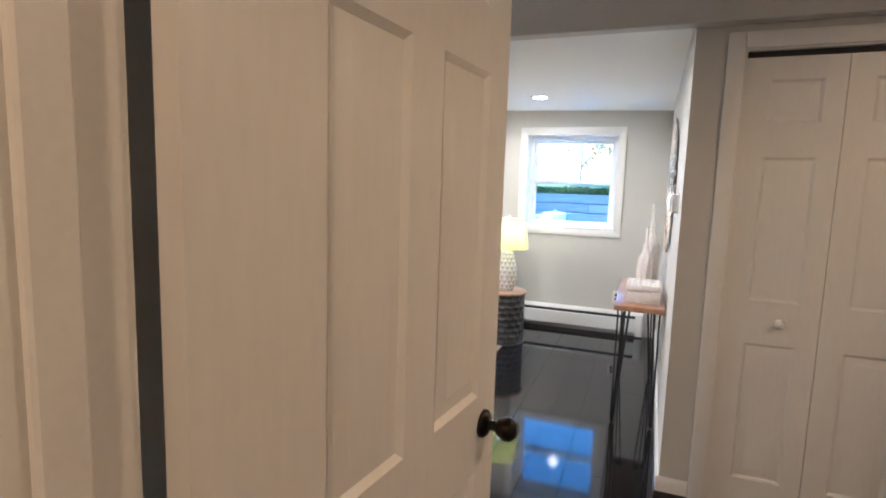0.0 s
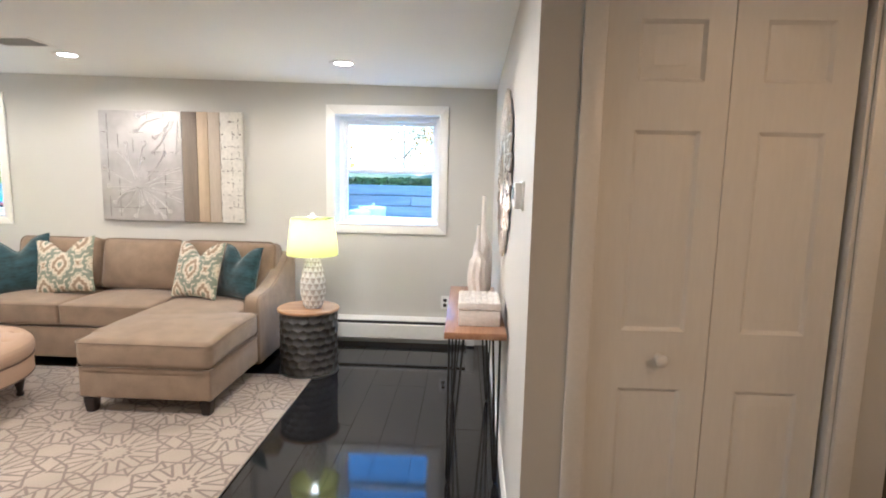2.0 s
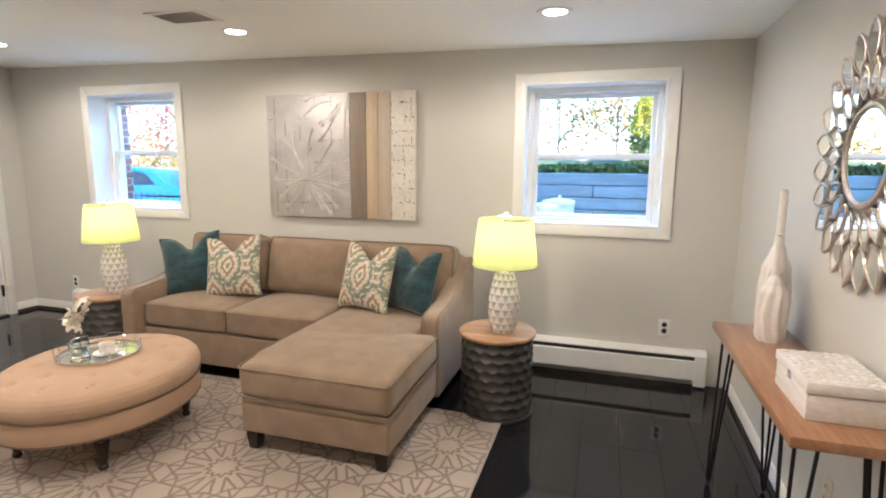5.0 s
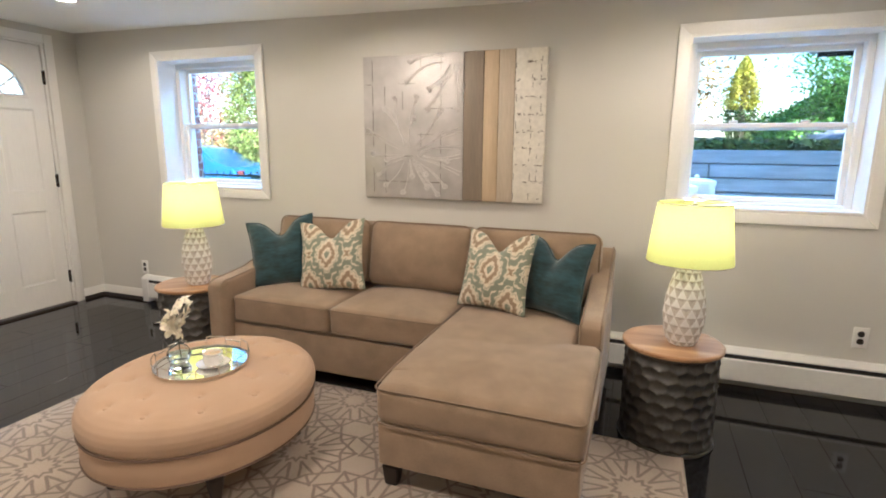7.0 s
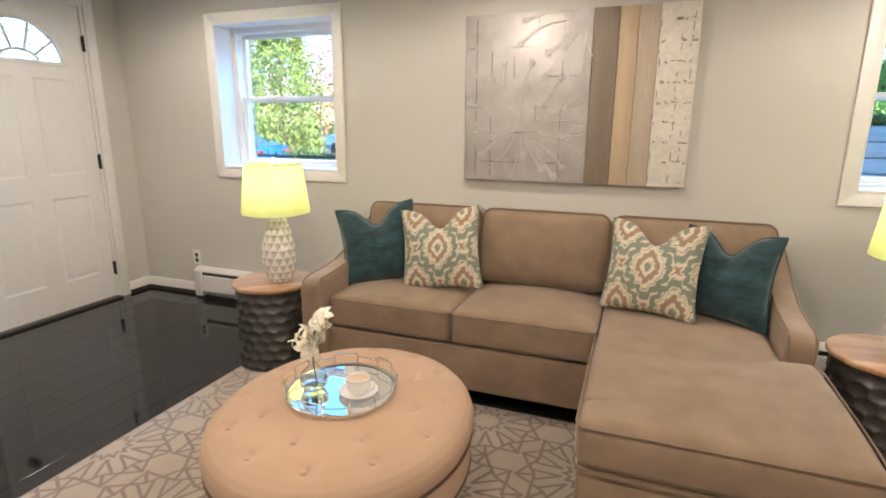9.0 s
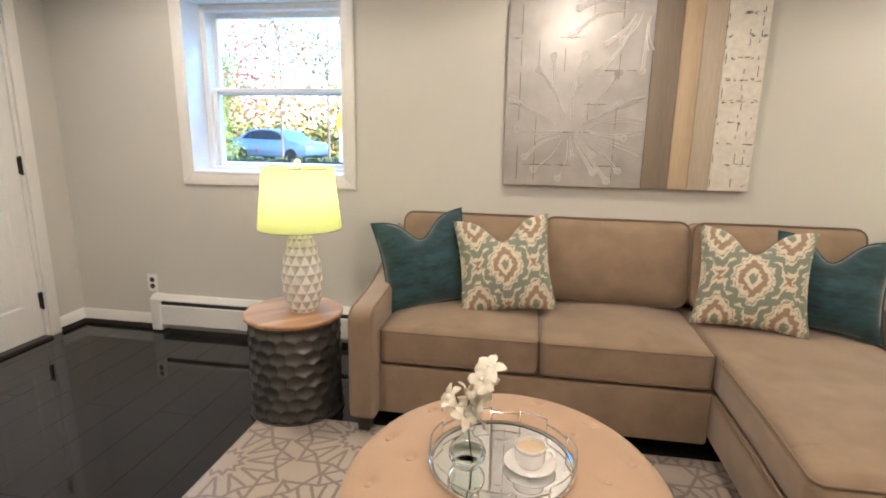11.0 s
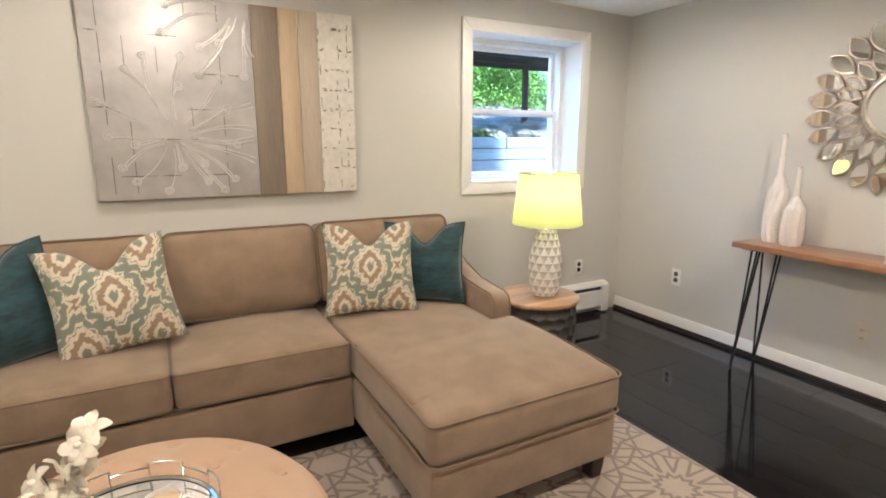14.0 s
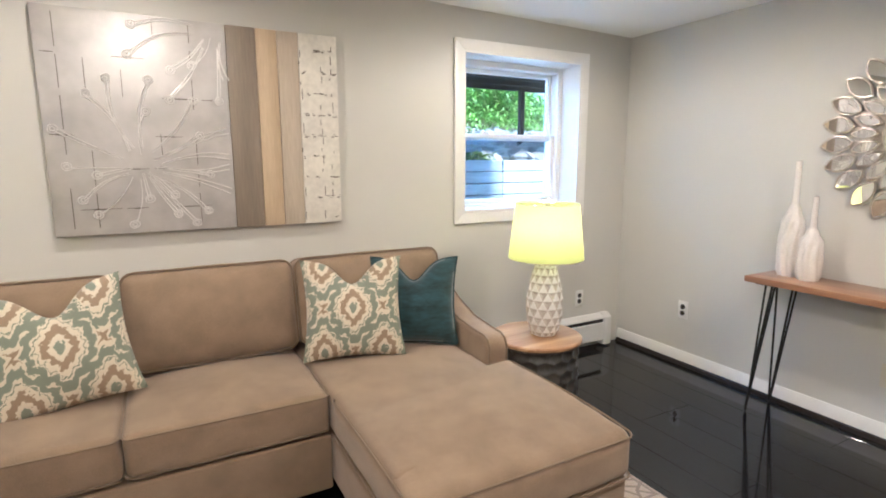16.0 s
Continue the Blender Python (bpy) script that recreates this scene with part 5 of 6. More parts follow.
for i in range(9):
    z = 0.03 + i * 0.102
    x = x0 + 0.006
    while x < AW - 0.02:
        ln = rng.uniform(0.01, 0.05)
        if rng.random() < 0.75:
            for q in range(3):
                zz, xa = z + rng.uniform(-0.007, 0.007), x + rng.uniform(0, 0.7) * ln
                hz = rng.uniform(0.0008, 0.0030)
                box(xa, min(xa + ln * rng.uniform(0.25, 0.7), AW - 0.006), yf - 0.0006, yf + 0.002, zz - hz, zz + hz, bm=cracks)
        x += ln + 0.012
for xx in (x0 + 0.008, x0 + 0.105, x0 + 0.155):
    z = 0.02
    while z < AH - 0.05:
        ln = rng.uniform(0.01, 0.05)
        if rng.random() < 0.6:
            q = xx + rng.uniform(-0.008, 0.008)
            box(q - 0.0016, q + 0.0016, yf - 0.0006, yf + 0.002, z, z + ln, bm=cracks)
        z += ln + 0.02
tagged(part("crackle_pattern", cracks, M_CRACK, art, "dark crackle marks"), kind="stuff")

# ---- console table and what stands on it ----
CX0, CX1, CY0, CY1, CZ = -0.330, -0.050, 2.915, 3.975, 0.743
con = thing("console_table", ((CX0 + CX1) / 2, (CY0 + CY1) / 2, 0), "narrow warm-wood console table on black hairpin legs", "console table")
hw, hl = (CX1 - CX0) / 2, (CY1 - CY0) / 2
part("tabletop", box(-hw, hw, -hl, hl, CZ - 0.032, CZ, 0.004, 2), M_CONSOLE, con)
for sx in (-1, 1):
    for sy in (-1, 1):
        bx, by = sx * (hw - 0.055), sy * (hl - 0.10)
        foot = Vector((sx * (hw - 0.03), sy * (hl - 0.055), 0.006))
        t = box(bx - 0.045, bx + 0.045, by - 0.045, by + 0.045, CZ - 0.036, CZ - 0.0325)
        for k in range(2):
            top = Vector((bx + (0.034 if k else -0.034), by + (-0.034 if k else 0.034) * sx * sy, CZ - 0.035))
            tube([top, foot + Vector((0.007 if k else -0.007, 0, 0.02)), foot], 0.0055, 8, False, t)
        tube([Vector((bx, by + sy * -0.03, CZ - 0.035)), foot + Vector((0, 0, 0.012)), foot], 0.0055, 8, False, t)
        part("hairpin_leg", t, M_BLACKIRON, con)
bx = thing("keepsake_box", (-0.172, 3.160, CZ), "white-washed wooden box with carved pale lid", "box")
part("body", box(-0.095, 0.095, -0.135, 0.135, 0, 0.076, 0.004, 2), M_WHITEWASH, bx)
lid = part("lid", box(-0.099, 0.099, -0.139, 0.139, 0.077, 0.110, 0.004, 2), M_WHITEWASH, bx)
t = bmesh.new()
for i in range(7):
    for j in range(10):
        x, y = -0.084 + i * 0.028, -0.121 + j * 0.0269
        s = 0.0115
        a = 45 if (i + j) % 2 else 0
        q = box(-s, s, -s * 0.62, s * 0.62, 0, 0.004, 0.0018, 1, m=pose(x, y, 0.1098, 0, 0, a + 20 * ((i * 3 + j) % 3)))
        merge(t, q)
tagged(part("carving", t, mat("pearly_inlay", (0.80, 0.77, 0.73), 0.3, vary=0.2, grain=80, island=0.12, bump=0.2), lid, "carved pearly lattice inlay"), kind="stuff")
part("clasp", box(-0.100, -0.0955, -0.012, 0.012, 0.066, 0.09, 0.001, 1), M_CHROME, bx)


def bottle(at, prof, label, turn=0):
    v = thing("bottle_vase", Matrix.Translation(at) @ pose(0, 0, 0, 0, 0, turn), label, "vase", "bottle vases")
    top = prof[-1][1]
    n = 8
    fine = []
    for (r0, z0), (r1, z1) in zip(prof, prof[1:]):
        fine += [(r0 + (r1 - r0) * (3 * u * u - 2 * u ** 3), z0 + (z1 - z0) * u) for u in [i / 6 for i in range(6)]]
    fine.append(prof[-1])
    part("body", lathe(fine, 64, wave=lambda a, z: 0.10 * math.cos(n * a + 2.6 * math.sin(z * 14)) * max(0, min(1, (top * 0.62 - z) / (top * 0.2)))), M_VASE, v, "", None, 60)
    # dark disc on the closed neck, painted shade of the opening
    part("mouth_shade", lathe([(prof[-1][0] * 0.75, 0), (prof[-1][0] * 0.7, 0.0012)], 20), M_DARKGAP, v, "", (0, 0, top))


bottle((-0.135, 3.866, CZ), [(0.045, 0.0), (0.052, 0.03), (0.056, 0.15), (0.052, 0.27), (0.030, 0.335), (0.017, 0.375), (0.014, 0.46), (0.013, 0.585)], "tall white fluted stoneware bottle vase on the console table")
bottle((-0.167, 3.755, CZ), [(0.043, 0.0), (0.050, 0.025), (0.054, 0.10), (0.049, 0.19), (0.028, 0.235), (0.014, 0.265), (0.012, 0.35), (0.011, 0.415)], "short white fluted stoneware bottle vase on the console table", 25)

# ---- sunburst mirror ----
MY, MZ = 3.400, 1.452
mir = thing("sunburst_mirror", Matrix.Translation((wall_x(MY) - 0.003, MY, MZ)) @ pose(0, 0, 0, 0, -90, 0), "sunburst wall mirror with leaf-shaped mirror petals in silver frames", "mirror")
# local z points into the room, local x up
part("disc", lathe([(0.142, 0.012), (0.142, 0.020), (0.002, 0.0202)], 56), M_MIRROR, mir, "round mirror glass")
part("disc_rim", lathe([(0.138, 0.004), (0.162, 0.004), (0.166, 0.014), (0.160, 0.026), (0.148, 0.028), (0.140, 0.021)], 64, cap=False), M_PEWTER, mir)
part("back_plate", lathe([(0.30, 0.002), (0.30, 0.006), (0.12, 0.007)], 48), M_PEWTER, mir)


def leaf_outline(length, width, k=14, power=0.8):
    out = []
    for i in range(k + 1):
        u = i / k
        out.append((length * (u - 0.5), width / 2 * math.sin(math.pi * u) ** power))
    return out + [(x, -y) for x, y in out[-2:0:-1]]


def leaf_meshes(length, width):
    t = prism(leaf_outline(length - 0.012, width - 0.012), 0.010, 0.014, 0, "xy")
    f = tube([(x, y, 0.011) for x, y in leaf_outline(length, width)], 0.0062, 6, True)
    return finish("petal_mirror", t, M_MIRROR, 30), finish("petal_frame", f, M_PEWTER, 50)


for radius, count, length, width, tilt, lift in ((0.234, 24, 0.112, 0.053, 1.5, 0.004), (0.350, 24, 0.140, 0.078, 0.8, 0.0)):
    mm, ff = leaf_meshes(length, width)
    for k in range(count):
        a = 360 * (k + (0.5 if radius > 0.3 else 0)) / count
        m = pose(0, 0, 0, 0, 0, a) @ pose(radius, 0, lift + 0.006, 0, tilt, 0)
        f = part("petal_frame", ff, None, mir, "", m)
        part("petal_mirror", mm, None, f)

# art in the next room
fa = thing("framed_picture", Matrix.Translation((3.10, 4.69, 1.464)) @ pose(0, 0, 0, 0, 0, -90), "framed abstract print in beige and dark grey", "picture")
part("frame", box(-0.38, 0.38, -0.03, -0.001, -0.46, -0.445, bm=box(-0.38, 0.38, -0.03, -0.001, 0.445, 0.46, bm=box(-0.38, -0.365, -0.03, -0.001, -0.445, 0.445, bm=box(0.365, 0.38, -0.03, -0.001, -0.445, 0.445)))), M_DARKWOOD, fa)
canvas = part("canvas", box(-0.365, 0.365, -0.02, -0.004, -0.445, 0.445), mat("beige_canvas", (0.42, 0.36, 0.28), 0.7, vary=0.15, grain=30, coarse=3), fa)
blob = [(-0.362, -0.19), (-0.22, -0.16), (-0.20, 0.02), (-0.22, 0.17), (-0.28, 0.22), (-0.34, 0.18), (-0.362, 0.1)]
part("painted_shape", prism(blob, -0.0215, -0.0195, 0, "xz"), mat("charcoal_paint", (0.07, 0.065, 0.06), 0.7), canvas, "dark grey painted shape")
blob = [(-0.30, -0.40), (-0.10, -0.42), (0.2, -0.36), (0.25, -0.2), (0.0, -0.22), (-0.2, -0.25), (-0.32, -0.3)]
part("painted_shape", prism(blob, -0.0215, -0.0195, 0, "xz"), mat("pale_paint", (0.60, 0.54, 0.45), 0.7), canvas, "pale painted shape")

# ---- rug ----
RX0, RX1, RY0, RY1 = -4.365, -1.305, 1.77, 4.215
rug = thing("area_rug", ((RX0 + RX1) / 2, (RY0 + RY1) / 2, 0), "cream area rug with grey interlaced rosette lattice", "rug")
rx, ry = (RX1 - RX0) / 2, (RY1 - RY0) / 2
M_RUG = rug_material(-1.51 - (RX0 + RX1) / 2, 3.335 - (RY0 + RY1) / 2)
part("field", box(-rx, rx, -ry, ry, 0.0, 0.012, 0.004, 2), M_RUG, rug)
M_BINDING = mat("beige_rug_binding", (0.36, 0.31, 0.26), 0.95, vary=0.12, grain=200, bump=0.4)
part("binding", tube(rect_loop(-rx - 0.001, rx + 0.001, -ry - 0.001, ry + 0.001, 0.0065, 0.004, 2), 0.006, 6, True), M_BINDING, rug, "beige bound edge")

# ---- outdoors ----
M_LAWN = mat("lawn", (0.09, 0.13, 0.04), 0.95, vary=0.4, grain=12, bump=0.6, coarse=0.6, bumpdist=0.03, second=(0.16, 0.14, 0.06))
M_DRIVE = mat("driveway_asphalt", (0.055, 0.055, 0.06), 0.9, vary=0.2, grain=40, bump=0.3, coarse=1.5)
M_TIMBER = mat("weathered_grey_timber", (0.40, 0.42, 0.45), 0.85, vary=0.22, grain=24, bump=0.5, coarse=2, stretch=(0.12, 1, 1), obj_vary=0.12)
M_LEAF_A = mat("evergreen_leaf", (0.075, 0.13, 0.03), 0.7, vary=0.3, grain=8, bump=0, coarse=2, island=0.5, second=(0.16, 0.19, 0.03))
M_LEAF_Y = mat("yellow_green_leaf", (0.32, 0.32, 0.05), 0.7, vary=0.3, grain=8, bump=0, coarse=1.2, island=0.5, second=(0.15, 0.22, 0.04))
M_LEAF_B = mat("yellow_autumn_leaf", (0.34, 0.24, 0.05), 0.7, vary=0.3, grain=8, bump=0, coarse=1.5, island=0.45, second=(0.36, 0.17, 0.04))
M_LEAF_GOLD = mat("golden_leaf", (0.62, 0.50, 0.04), 0.7, vary=0.3, grain=8, bump=0, coarse=1.5, island=0.4, second=(0.50, 0.46, 0.05))
M_LEAF_R = mat("red_autumn_leaf", (0.30, 0.06, 0.045), 0.7, vary=0.3, grain=8, bump=0, coarse=1.5, island=0.45)
M_LEAF_G = mat("bright_green_leaf", (0.20, 0.36, 0.05), 0.65, vary=0.3, grain=8, bump=0, coarse=1.5, island=0.5)
M_BARK = mat("grey_brown_bark", (0.20, 0.15, 0.105), 0.9, vary=0.3, grain=30, bump=0.7, stretch=(1, 1, 0.3), bumpdist=0.01)
M_ROCK = mat("grey_rock", (0.27, 0.26, 0.25), 0.85, vary=0.3, grain=18, bump=0.6, coarse=3, island=0.35, bumpdist=0.01)
M_DECK = mat("dark_deck_timber", (0.055, 0.045, 0.04), 0.8, vary=0.3, grain=30, bump=0.4, stretch=(0.2, 1, 1))
M_BRICK = mat("red_brick", (0.22, 0.09, 0.065), 0.85, vary=0.25, grain=40, bump=0.4, coarse=6, obj_vary=0.25)
M_MORTAR = mat("brick_mortar", (0.42, 0.40, 0.37), 0.9, vary=0.1)
M_CARPAINT = mat("blue_car_paint", (0.045, 0.16, 0.33), 0.22, metal=0.3, vary=0.04, bump=0, coat=0.8)
M_CARWHITE = mat("silver_car_paint", (0.22, 0.31, 0.42), 0.3, metal=0.3, vary=0.04, bump=0, coat=0.8)
M_CARGLASS = mat("dark_car_glass", (0.02, 0.025, 0.03), 0.05, vary=0.05, bump=0)
M_TYRE = mat("tyre_rubber", (0.02, 0.02, 0.02), 0.85, vary=0.2)
M_SIGN = mat("yellow_plastic_post", (0.62, 0.34, 0.03), 0.5, vary=0.05)

structure("ground", box(-400, 400, -300, 500, -0.6, -0.14), M_LAWN, "lawn and fallen leaves reaching far off")
drv = bmesh.new()
box(-22, -5.3, 10.6, 28.0, -0.139, -0.10, 0.02, 1, bm=drv)
structure("road", drv, M_DRIVE, "dark asphalt driveway")
rng = random.Random(21)
# bank behind the retaining wall
bank = bmesh.new()
gx, gy = 34, 14
gridv = [[bank.verts.new((-3.2 + 10.5 * i / gx, 7.72 + 6.0 * j / gy, 1.30 + 0.02 * j + 0.10 * noise.noise(Vector((i * 0.6, j * 0.6, 0))) + (0.16 * j if i > 17 else 0.16 * j * max(0, (i - 11) / 6)) * 0.55)) for j in range(gy + 1)] for i in range(gx + 1)]
for i in range(gx):
    for j in range(gy):
        bank.faces.new((gridv[i][j], gridv[i + 1][j], gridv[i + 1][j + 1], gridv[i][j + 1]))
for row in (gridv[0], gridv[-1], [g[0] for g in gridv], [g[-1] for g in gridv]):
    low = [bank.verts.new((v.co.x, v.co.y, -0.3)) for v in row]
    for a in range(len(row) - 1):
        bank.faces.new((row[a], row[a + 1], low[a + 1], low[a]))
structure("ground_bank", bank, M_LAWN, "grassy bank behind the timber wall")
rw = structure("wall_retaining", box(-3.4, 1.62, 7.66, 7.72, -0.2, 1.30), M_DECK, "weathered grey timber retaining wall")
for k in range(11):
    z = -0.14 + k * 0.136
    xa = -3.4
    q = 0
    while xa < 1.6:
        xb = min(xa + (2.44 if (k + q) % 2 else 1.6), 1.62)
        part("timber", box(xa + 0.003, xb - 0.003, 7.54 + rng.uniform(-0.006, 0.006), 7.66, z, z + 0.128, 0.008, 1), M_TIMBER, rw)
        xa, q = xb, q + 1

# deck over the bank
dk = thing("raised_deck", (1.9, 8.0, 1.04), "raised timber deck with dark posts seen from below", "deck")
part("platform", box(-1.85, 3.0, -0.9, 0.6, 1.34, 1.40, 0.01, 1), M_DECK, dk)
part("fascia", box(-1.91, -1.85, -0.9, 0.6, 1.30, 1.42, 0.005, 1), M_FASCIA, dk, "pale fascia board")
part("fascia", box(-1.91, 3.0, -0.96, -0.9, 1.30, 1.42, 0.005, 1), M_FASCIA, dk, "pale fascia board")
for k in range(4):
    part("joist", box(-1.85, 3.0, -0.7 + k * 0.40, -0.65 + k * 0.40, 1.26, 1.34), M_DECK, dk)
for x, y in ((-0.35, 0.42), (1.4, 0.42)):
    part("post", box(x - 0.035, x + 0.035, y - 0.035, y + 0.035, 0.1, 1.26, 0.006, 1), M_DECK, dk)

def barrel(at, r, h):
    b_ = thing("barrel", at, "white round lidded barrel standing by the house", "barrel", "white barrels")
    part("body", lathe([(r * 0.9, 0), (r * 0.97, 0.05), (r, h * 0.5), (r, h - 0.05), (r * 0.97, h - 0.03)], 32), M_PLASTIC, b_)
    part("lid", lathe([(r * 1.04, 0), (r * 1.05, 0.02), (r * 1.0, 0.035), (r * 0.5, 0.048), (0.01, 0.052)], 32), M_PLASTIC, b_, "", (0, 0, h - 0.035))
    part("knob", lathe([(0.012, 0), (0.018, 0.012), (0.012, 0.024), (0.002, 0.027)], 16), M_PLASTIC, b_, "", (0, 0, h + 0.016))


barrel((-1.19, 6.02, -0.14), 0.125, 1.275)
barrel((-1.30, 5.86, -0.14), 0.105, 1.245)
rocks = bmesh.new()
for k in range(800):
    t = bmesh.new()
    bmesh.ops.create_icosphere(t, subdivisions=1, radius=1)
    s = rng.uniform(0.07, 0.21)
    for v in t.verts:
        v.co *= 1 + 0.35 * noise.noise(v.co * 2 + Vector((k, 0, 0)))
    x, y = rng.uniform(0.5, 5), rng.uniform(7.85, 10.6)
    merge(rocks, t, Matrix.Translation((x, y, 1.33 + 0.17 * (y - 7.7) * min(1, max(0, (x - 0.2) / 1.5)) + 0.02)) @ Matrix.Diagonal((s * 1.4, s, s * 0.8, 1)) @ pose(0, 0, 0, rng.uniform(0, 360), rng.uniform(0, 360), 0))
ob = tagged(new("rockery_stones", finish("rockery_stones", rocks, M_ROCK, 0)), "grey stones scattered over the bank", "stones", "", "stuff")


def leaf_cloud(points, size, rng):
    """Many small bent leaves, one at each point."""
    verts, faces = [], []
    for p in points:
        d = Vector((rng.uniform(-1, 1), rng.uniform(-1, 1), rng.uniform(-0.8, 0.8))).normalized()
        s = d.orthogonal().normalized()
        s = (s * math.cos(rng.uniform(0, 6)) + d.cross(s) * math.sin(rng.uniform(0, 6))).normalized()
        q = size * rng.uniform(0.6, 1.35)
        k = len(verts)
        verts += [p - d * q, p + s * q * 0.45, p + d * q, p - s * q * 0.45]
        faces.append((k, k + 1, k + 2, k + 3))
    me = bpy.data.meshes.new("crown")
    me.from_pydata([tuple(v) for v in verts], [], faces)
    return me


def conifer(at, height, radius, material, label, leaves=5200, size=0.055, name="arborvitae", lower=None):
    r = random.Random(hash((round(at[0] * 10), round(height * 10))) % 1000)
    tr = thing(name, at, label, "tree")
    part("trunk", tube([(0, 0, 0), (0.02, 0, height * 0.5), (0, 0, height * 0.93)], lambda u: 0.07 * (1 - 0.85 * u), 8), M_BARK, tr)
    pts = []
    for _ in range(leaves):
        u = r.random() ** 0.8
        lump = 1 + 0.28 * math.sin(7 * u * 6 + r.uniform(-0.4, 0.4))
        a = r.uniform(0, 6.283)
        lob = 1 + 0.22 * math.sin(5 * a + 9 * u)
        rad = radius * min(1, 1.9 * (1 - u) ** 0.75) * lump ** 0.3 * lob * r.uniform(0.55, 1.05)
        pts.append(Vector((rad * math.cos(a), rad * math.sin(a), 0.12 + (height - 0.12) * u)))
    if lower:
        skirt = leaf_cloud([p for p in pts if p.z < height * 0.45], size, r)
        skirt.materials.append(lower)
        part("lower_crown", skirt, None, tr, "green lower foliage")
        pts = [p for p in pts if p.z >= height * 0.45]
    me = leaf_cloud(pts, size, r)
    me.materials.append(material)
    part("crown", me, None, tr)
    return tr


def broadleaf(at, height, spread, material, label, leaves=2600, size=0.07, name="tree", bare=False, trunk=0.11):
    r = random.Random(int(abs(at[0] * 37 + at[1] * 11)))
    tr = thing(name, at, label, "tree")
    lean = r.uniform(-0.2, 0.2)
    part("trunk", tube([(0, 0, 0), (lean * 0.3, 0, height * 0.3), (lean, 0.1, height * 0.62), (lean * 1.2, 0.1, height * 0.95)], lambda u: trunk * (1 - 0.8 * u), 8), M_BARK, tr)
    tips = []
    for k in range(11):
        a = k * 2.4 + r.uniform(-0.3, 0.3)
        z0 = height * r.uniform(0.28, 0.75)
        ln = spread * r.uniform(0.55, 1.0)
        b0 = Vector((lean * z0 / height, 0.05, z0))
        b1 = b0 + Vector((math.cos(a) * ln * 0.5, math.sin(a) * ln * 0.5, ln * 0.35))
        b2 = b0 + Vector((math.cos(a) * ln, math.sin(a) * ln, ln * 0.75))
        part("limb", tube([b0, b1, b2], lambda u: trunk * 0.42 * (1 - 0.8 * u), 6), M_BARK, tr)
        tips += [b1, b2, (b1 + b2) / 2, b2 + Vector((r.uniform(-0.4, 0.4), r.uniform(-0.4, 0.4), 0.3))]
    pts = []
    for _ in range(leaves):
        c = r.choice(tips)
        s = spread * 0.30
        pts.append(c + Vector((r.gauss(0, s), r.gauss(0, s), r.gauss(0, s * 0.7))))
    me = leaf_cloud(pts, size, r)
    me.materials.append(material)
    part("crown", me, None, tr)
    return tr


G = -0.14
conifer((-11.4, 14.0, G), 4.7, 0.98, M_LEAF_Y, "bushy yellow-green evergreen by the driveway", 26000, 0.042)
conifer((-0.30, 10.6, 1.3), 1.35, 0.22, M_LEAF_GOLD, "slim golden-topped columnar evergreen on the bank", 5200, 0.026, lower=M_LEAF_A)
broadleaf((1.9, 11.4, 1.5), 1.9, 1.15, M_LEAF_G, "rounded bright green shrub on the bank", 17000, 0.034, "shrub", trunk=0.06)
broadleaf((1.35, 10.6, 1.45), 0.75, 0.6, M_LEAF_G, "low bright green shrub among the stones", 11000, 0.030, "shrub", trunk=0.05)
broadleaf((3.0, 11.0, 1.7), 1.5, 0.9, M_LEAF_G, "dense green shrub among the stones", 12000, 0.032, "shrub", trunk=0.05)
broadleaf((3.2, 11.8, 1.9), 1.9, 1.2, M_LEAF_G, "bright green shrub on the bank", 12000, 0.036, "shrub", trunk=0.06)
for x, y, hgt, sp, mm, lab in ((-0.6, 18, 4.6, 1.3, M_LEAF_B, "small thin golden autumn tree far off"), (-2.4, 19, 5.2, 1.6, M_LEAF_B, "thin orange autumn tree far off"), (-13.5, 19, 5, 2.2, M_LEAF_R, "red autumn tree across the driveway"),
                               (-12.3, 20.5, 6.5, 2.0, M_LEAF_B, "orange autumn tree across the driveway"), (-10.3, 20, 6.0, 1.7, M_LEAF_B, "nearly bare autumn tree across the driveway"), (-17.5, 18, 4.2, 2.3, M_LEAF_R, "low red autumn tree across the driveway"),
                               (-7.6, 21, 7, 2.2, M_LEAF_B, "thinly leaved autumn tree far off"), (-21, 22, 7, 2.8, M_LEAF_R, "red autumn tree far off"), (-24, 16, 6, 2.5, M_LEAF_B, "yellow autumn tree far off")):
    broadleaf((x, y, G), hgt, sp, mm, lab, 1500 if mm == M_LEAF_B else 2600, 0.065, trunk=0.05)
# low plants along the wall top and under window one
for nm, x0, x1, y0, y1, z0, z1, mm, cnt, lab in (("ivy", -3.2, 0.6, 7.62, 8.5, 1.30, 1.44, M_LEAF_A, 5200, "low green ivy along the timber wall"), ("shrub", -8.6, -5.9, 9.9, 10.5, G, 0.85, M_LEAF_A, 4200, "low green hedge beside the driveway")):
    pts = [Vector((rng.uniform(x0, x1), rng.uniform(y0, y1), z0 + (z1 - z0) * rng.random() ** 1.3)) for _ in range(cnt)]
    me = leaf_cloud(pts, 0.045, rng)
    me.materials.append(mm)
    tagged(new(nm, me), lab, "plants", "", "stuff")

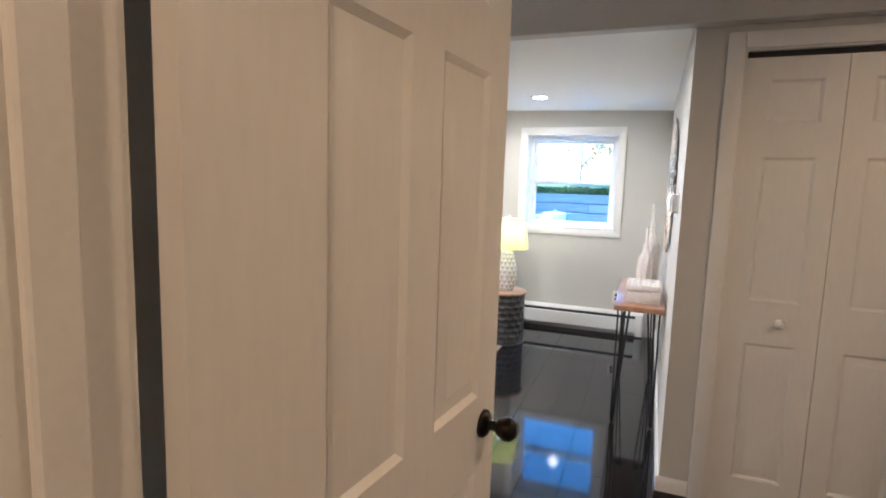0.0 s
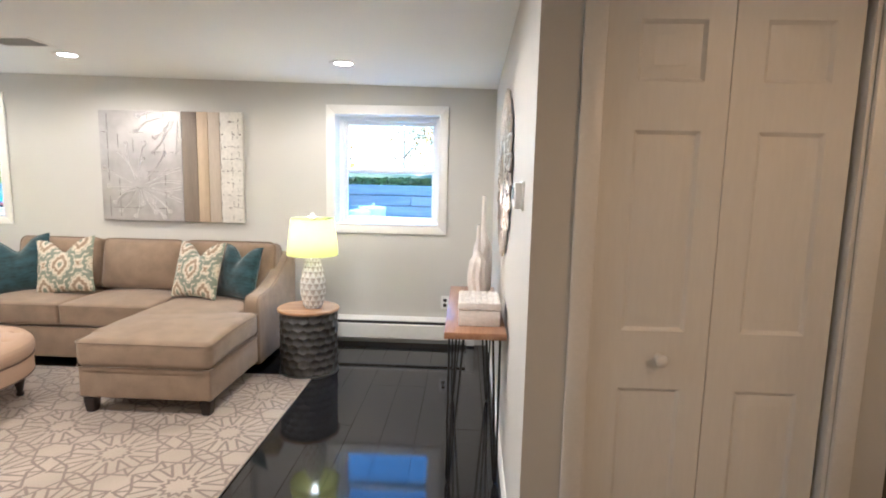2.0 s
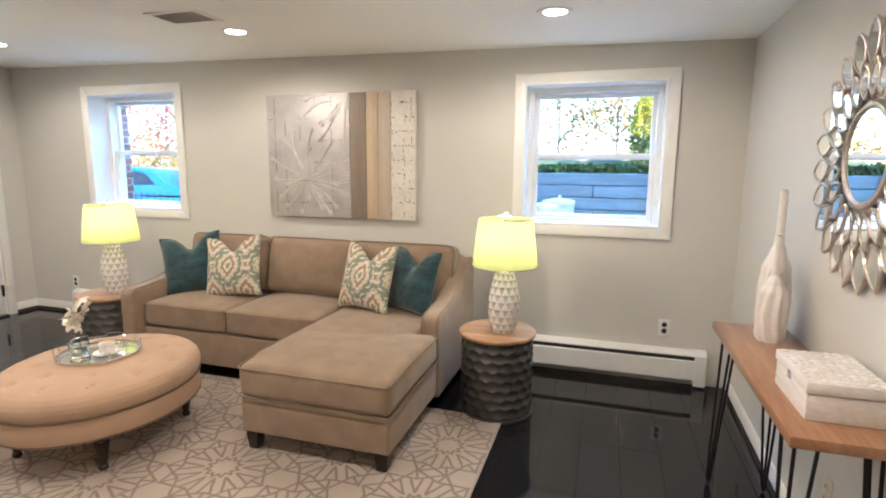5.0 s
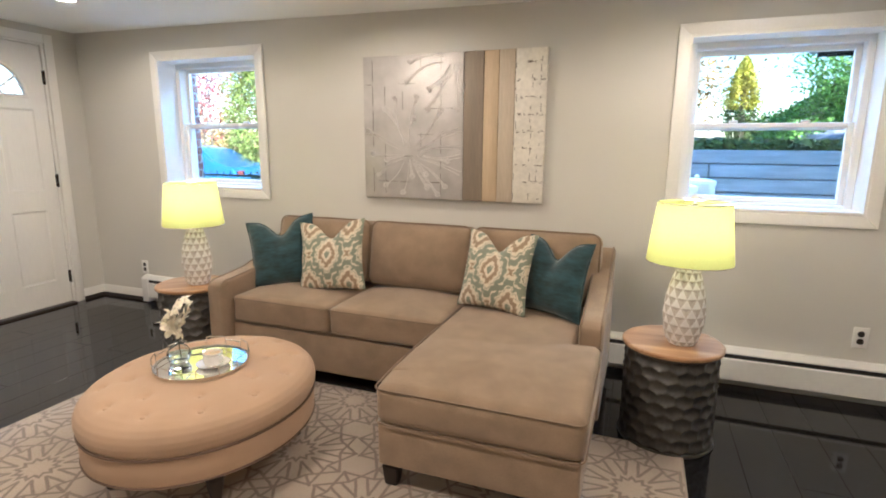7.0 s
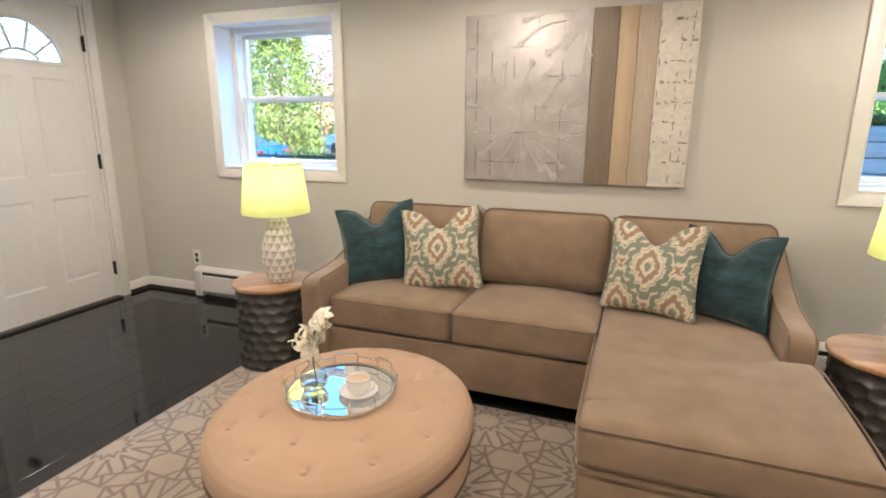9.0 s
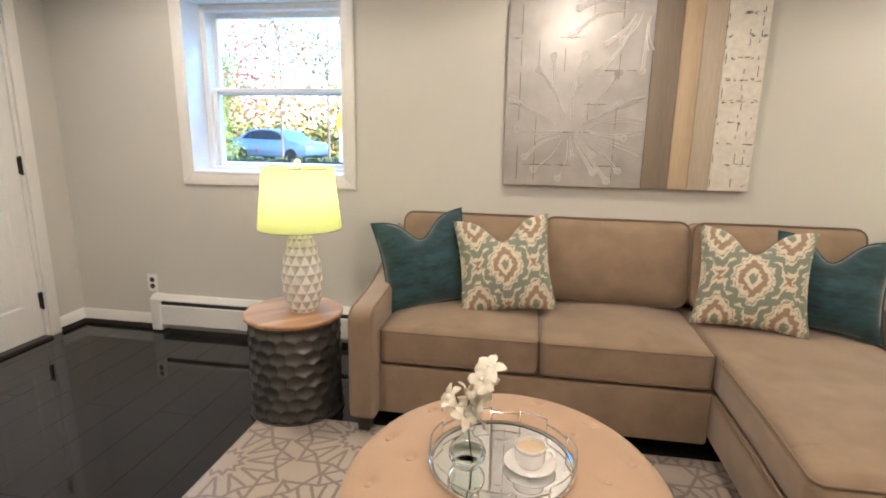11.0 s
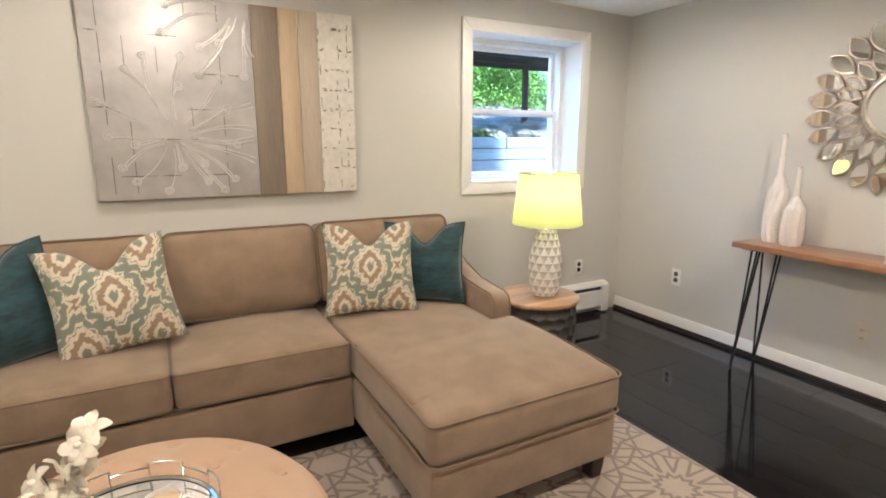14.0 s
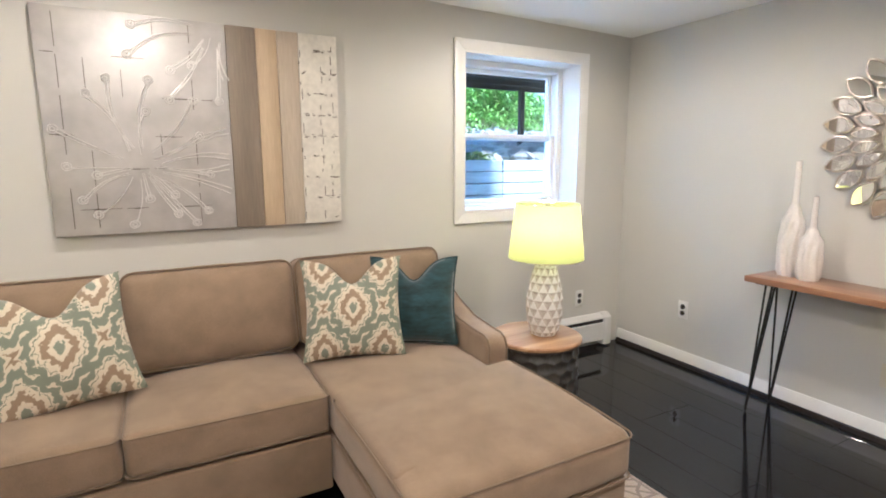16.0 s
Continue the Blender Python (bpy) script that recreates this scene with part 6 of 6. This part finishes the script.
pts = []
for _ in range(17000):
    x, y = rng.uniform(0.2, 6.0), rng.uniform(9.8, 13.6)
    rise = max(0, min(1, ((x + 3.2) / 10.5 * 34 - 11) / 6))
    pts.append(Vector((x, y, 1.33 + (y - 7.72) / 6 * 14 * (0.02 + 0.088 * rise) + 0.28 * rng.random() * (0.6 + 0.5 * math.sin(x * 3 + y * 2)))))
me = leaf_cloud(pts, 0.034, rng)
me.materials.append(M_LEAF_G)
tagged(new("ground_cover", me), "bright green ground cover spreading over the bank", "plants", "", "stuff")
for nm, mm, cnt, zt, lab in (("woods", M_LEAF_B, 9000, 4.6, "thin orange autumn woods far off"), ("woods", M_LEAF_A, 5000, 2.2, "low green bushes far off")):
    pts = [Vector((rng.uniform(-44, -7), rng.uniform(30, 36), G + zt * rng.random() ** 1.7 * (0.6 + 0.4 * rng.random()))) for _ in range(cnt)]
    me = leaf_cloud(pts, 0.2, rng)
    me.materials.append(mm)
    tagged(new(nm, me), lab, "woods", "", "stuff")

fence = thing("wire_fence", (-7.0, 8.4, G), "dark iron fence with slim upright bars", "fence")
for z in (0.35, 1.02):
    part("rail", box(-2.2, 2.2, -0.012, 0.012, z, z + 0.03), M_BLACKIRON, fence)
for k in range(34):
    part("bar", box(-2.2 + k * 0.133 - 0.006, -2.2 + k * 0.133 + 0.006, -0.006, 0.006, 0, 1.1), M_BLACKIRON, fence)


def car(at, turn, paint, label):
    c = thing("parked_car", Matrix.Translation(at) @ pose(0, 0, 0, 0, 0, turn), label, "car")
    side = [(-2.15, 0.38), (-2.2, 0.62), (-2.1, 0.82), (-1.65, 0.93), (-1.2, 0.97), (-0.75, 1.30), (-0.3, 1.43), (0.5, 1.45), (1.1, 1.36), (1.6, 1.05), (2.05, 0.95), (2.2, 0.75), (2.18, 0.40), (1.8, 0.28), (-1.85, 0.28)]
    t = prism(side, -0.84, 0.84, 0.07, "xz", 3)
    for v in t.verts:
        if v.co.z > 0.95:
            v.co.y *= 1 - 0.26 * min(1, (v.co.z - 0.95) / 0.5)
    part("body", t, paint, c)
    for s in (-1, 1):
        w = prism([(-1.0, 1.0), (-0.62, 1.28), (-0.2, 1.37), (0.5, 1.38), (1.0, 1.30), (1.35, 1.03)], -0.01, 0.01, 0, "xz")
        for v in w.verts:
            v.co.y = s * (0.84 * (1 - 0.26 * min(1, (v.co.z - 0.95) / 0.5)) + 0.006 + v.co.y * 0.3)
        part("side_window", w, M_CARGLASS, c)
    for x in (-1.35, 1.35):
        for s in (-1, 1):
            wh = part("wheel", lathe([(0.2, -0.1), (0.31, -0.1), (0.33, -0.07), (0.33, 0.07), (0.31, 0.1), (0.2, 0.1)], 28), M_TYRE, c, "", pose(x, s * 0.76, 0.33, 90))
            part("rim", lathe([(0.21, -0.085), (0.19, -0.06), (0.05, -0.05), (0.04, 0.05), (0.19, 0.06), (0.21, 0.085)], 24), M_CHROME, wh)
    for s in (-1, 1):
        part("headlight", box(-2.17, -2.08, s * 0.62 - 0.14, s * 0.62 + 0.14, 0.64, 0.76, 0.02, 2), M_PLASTIC, c)
        part("tail_light", box(2.10, 2.19, s * 0.62 - 0.12, s * 0.62 + 0.12, 0.72, 0.86, 0.02, 2), M_LEAF_R, c)


car((-12.7, 12.2, -0.10), 8, M_CARPAINT, "blue car parked on the driveway")
car((-14.2, 24.0, -0.10), 165, M_CARWHITE, "silver-blue car parked on the driveway")
post = thing("marker_post", (-7.03, 12.4, G), "yellow-topped marker post by the driveway", "post")
part("post", tube([(0, 0, 0), (0, 0, 1.5)], 0.03, 8), M_FASCIA, post)
part("cap", box(-0.08, 0.08, -0.02, 0.02, 1.4, 1.75, 0.02, 2), M_SIGN, post, "yellow cap")

# brick of the house wall outside window one
pier = structure("wall_brick_return", box(-5.80, -5.37, 5.405, 5.62, 0.5, 2.4), M_MORTAR, "red brick house corner outside the window")
bm_ = finish("brick", box(-0.1, 0.1, -0.045, 0.045, -0.028, 0.028, 0.004, 1), M_BRICK, 0)
for k in range(26):
    z = 0.56 + k * 0.068
    for j in range(1):
        part("brick", bm_, None, pier, "", (-5.47 + (0.0 if k % 2 else -0.02), 5.585, z))
        part("brick", bm_, None, pier, "", pose(-5.405, 5.50 + (0.02 if k % 2 else 0), z, 0, 0, 90))

# ---- floor planks ----
PW, rng = 0.19, random.Random(3)
lengths = (2.44, 3.05, 3.66)
plank_meshes = {}


def plank_mesh(ln):
    key = round(ln, 3)
    if key not in plank_meshes:
        plank_meshes[key] = finish("plank", box(-PW / 2 + 0.0008, PW / 2 - 0.0008, 0.0008, key - 0.0008, -0.012, 0.0, 0.0007, 1), M_PLANK, 20)
    return plank_meshes[key]


rest = bmesh.new()
x = -0.205 + 16 * PW
while x > XL - 0.1:
    in_hall = -1.12 < x < 1.02
    start = -1.98 if in_hall else -0.12
    y = start
    while y < YB:
        ln = rng.choice(lengths) if y > start else rng.choice((0.61, 1.22, 1.83, 2.44))
        ln = min(ln, YB + 0.02 - y)
        if x > 1.1 or y + ln < -0.4:
            box(x - PW / 2 + 0.0008, x + PW / 2 - 0.0008, y + 0.0008, y + ln - 0.0008, -0.012, 0.0, bm=rest)
        else:
            part("plank", plank_mesh(ln), None, sub, "", (x, y, 0.0))
        y += ln
    x -= PW
tagged(part("planks", rest, M_PLANK, sub), kind="stuff")
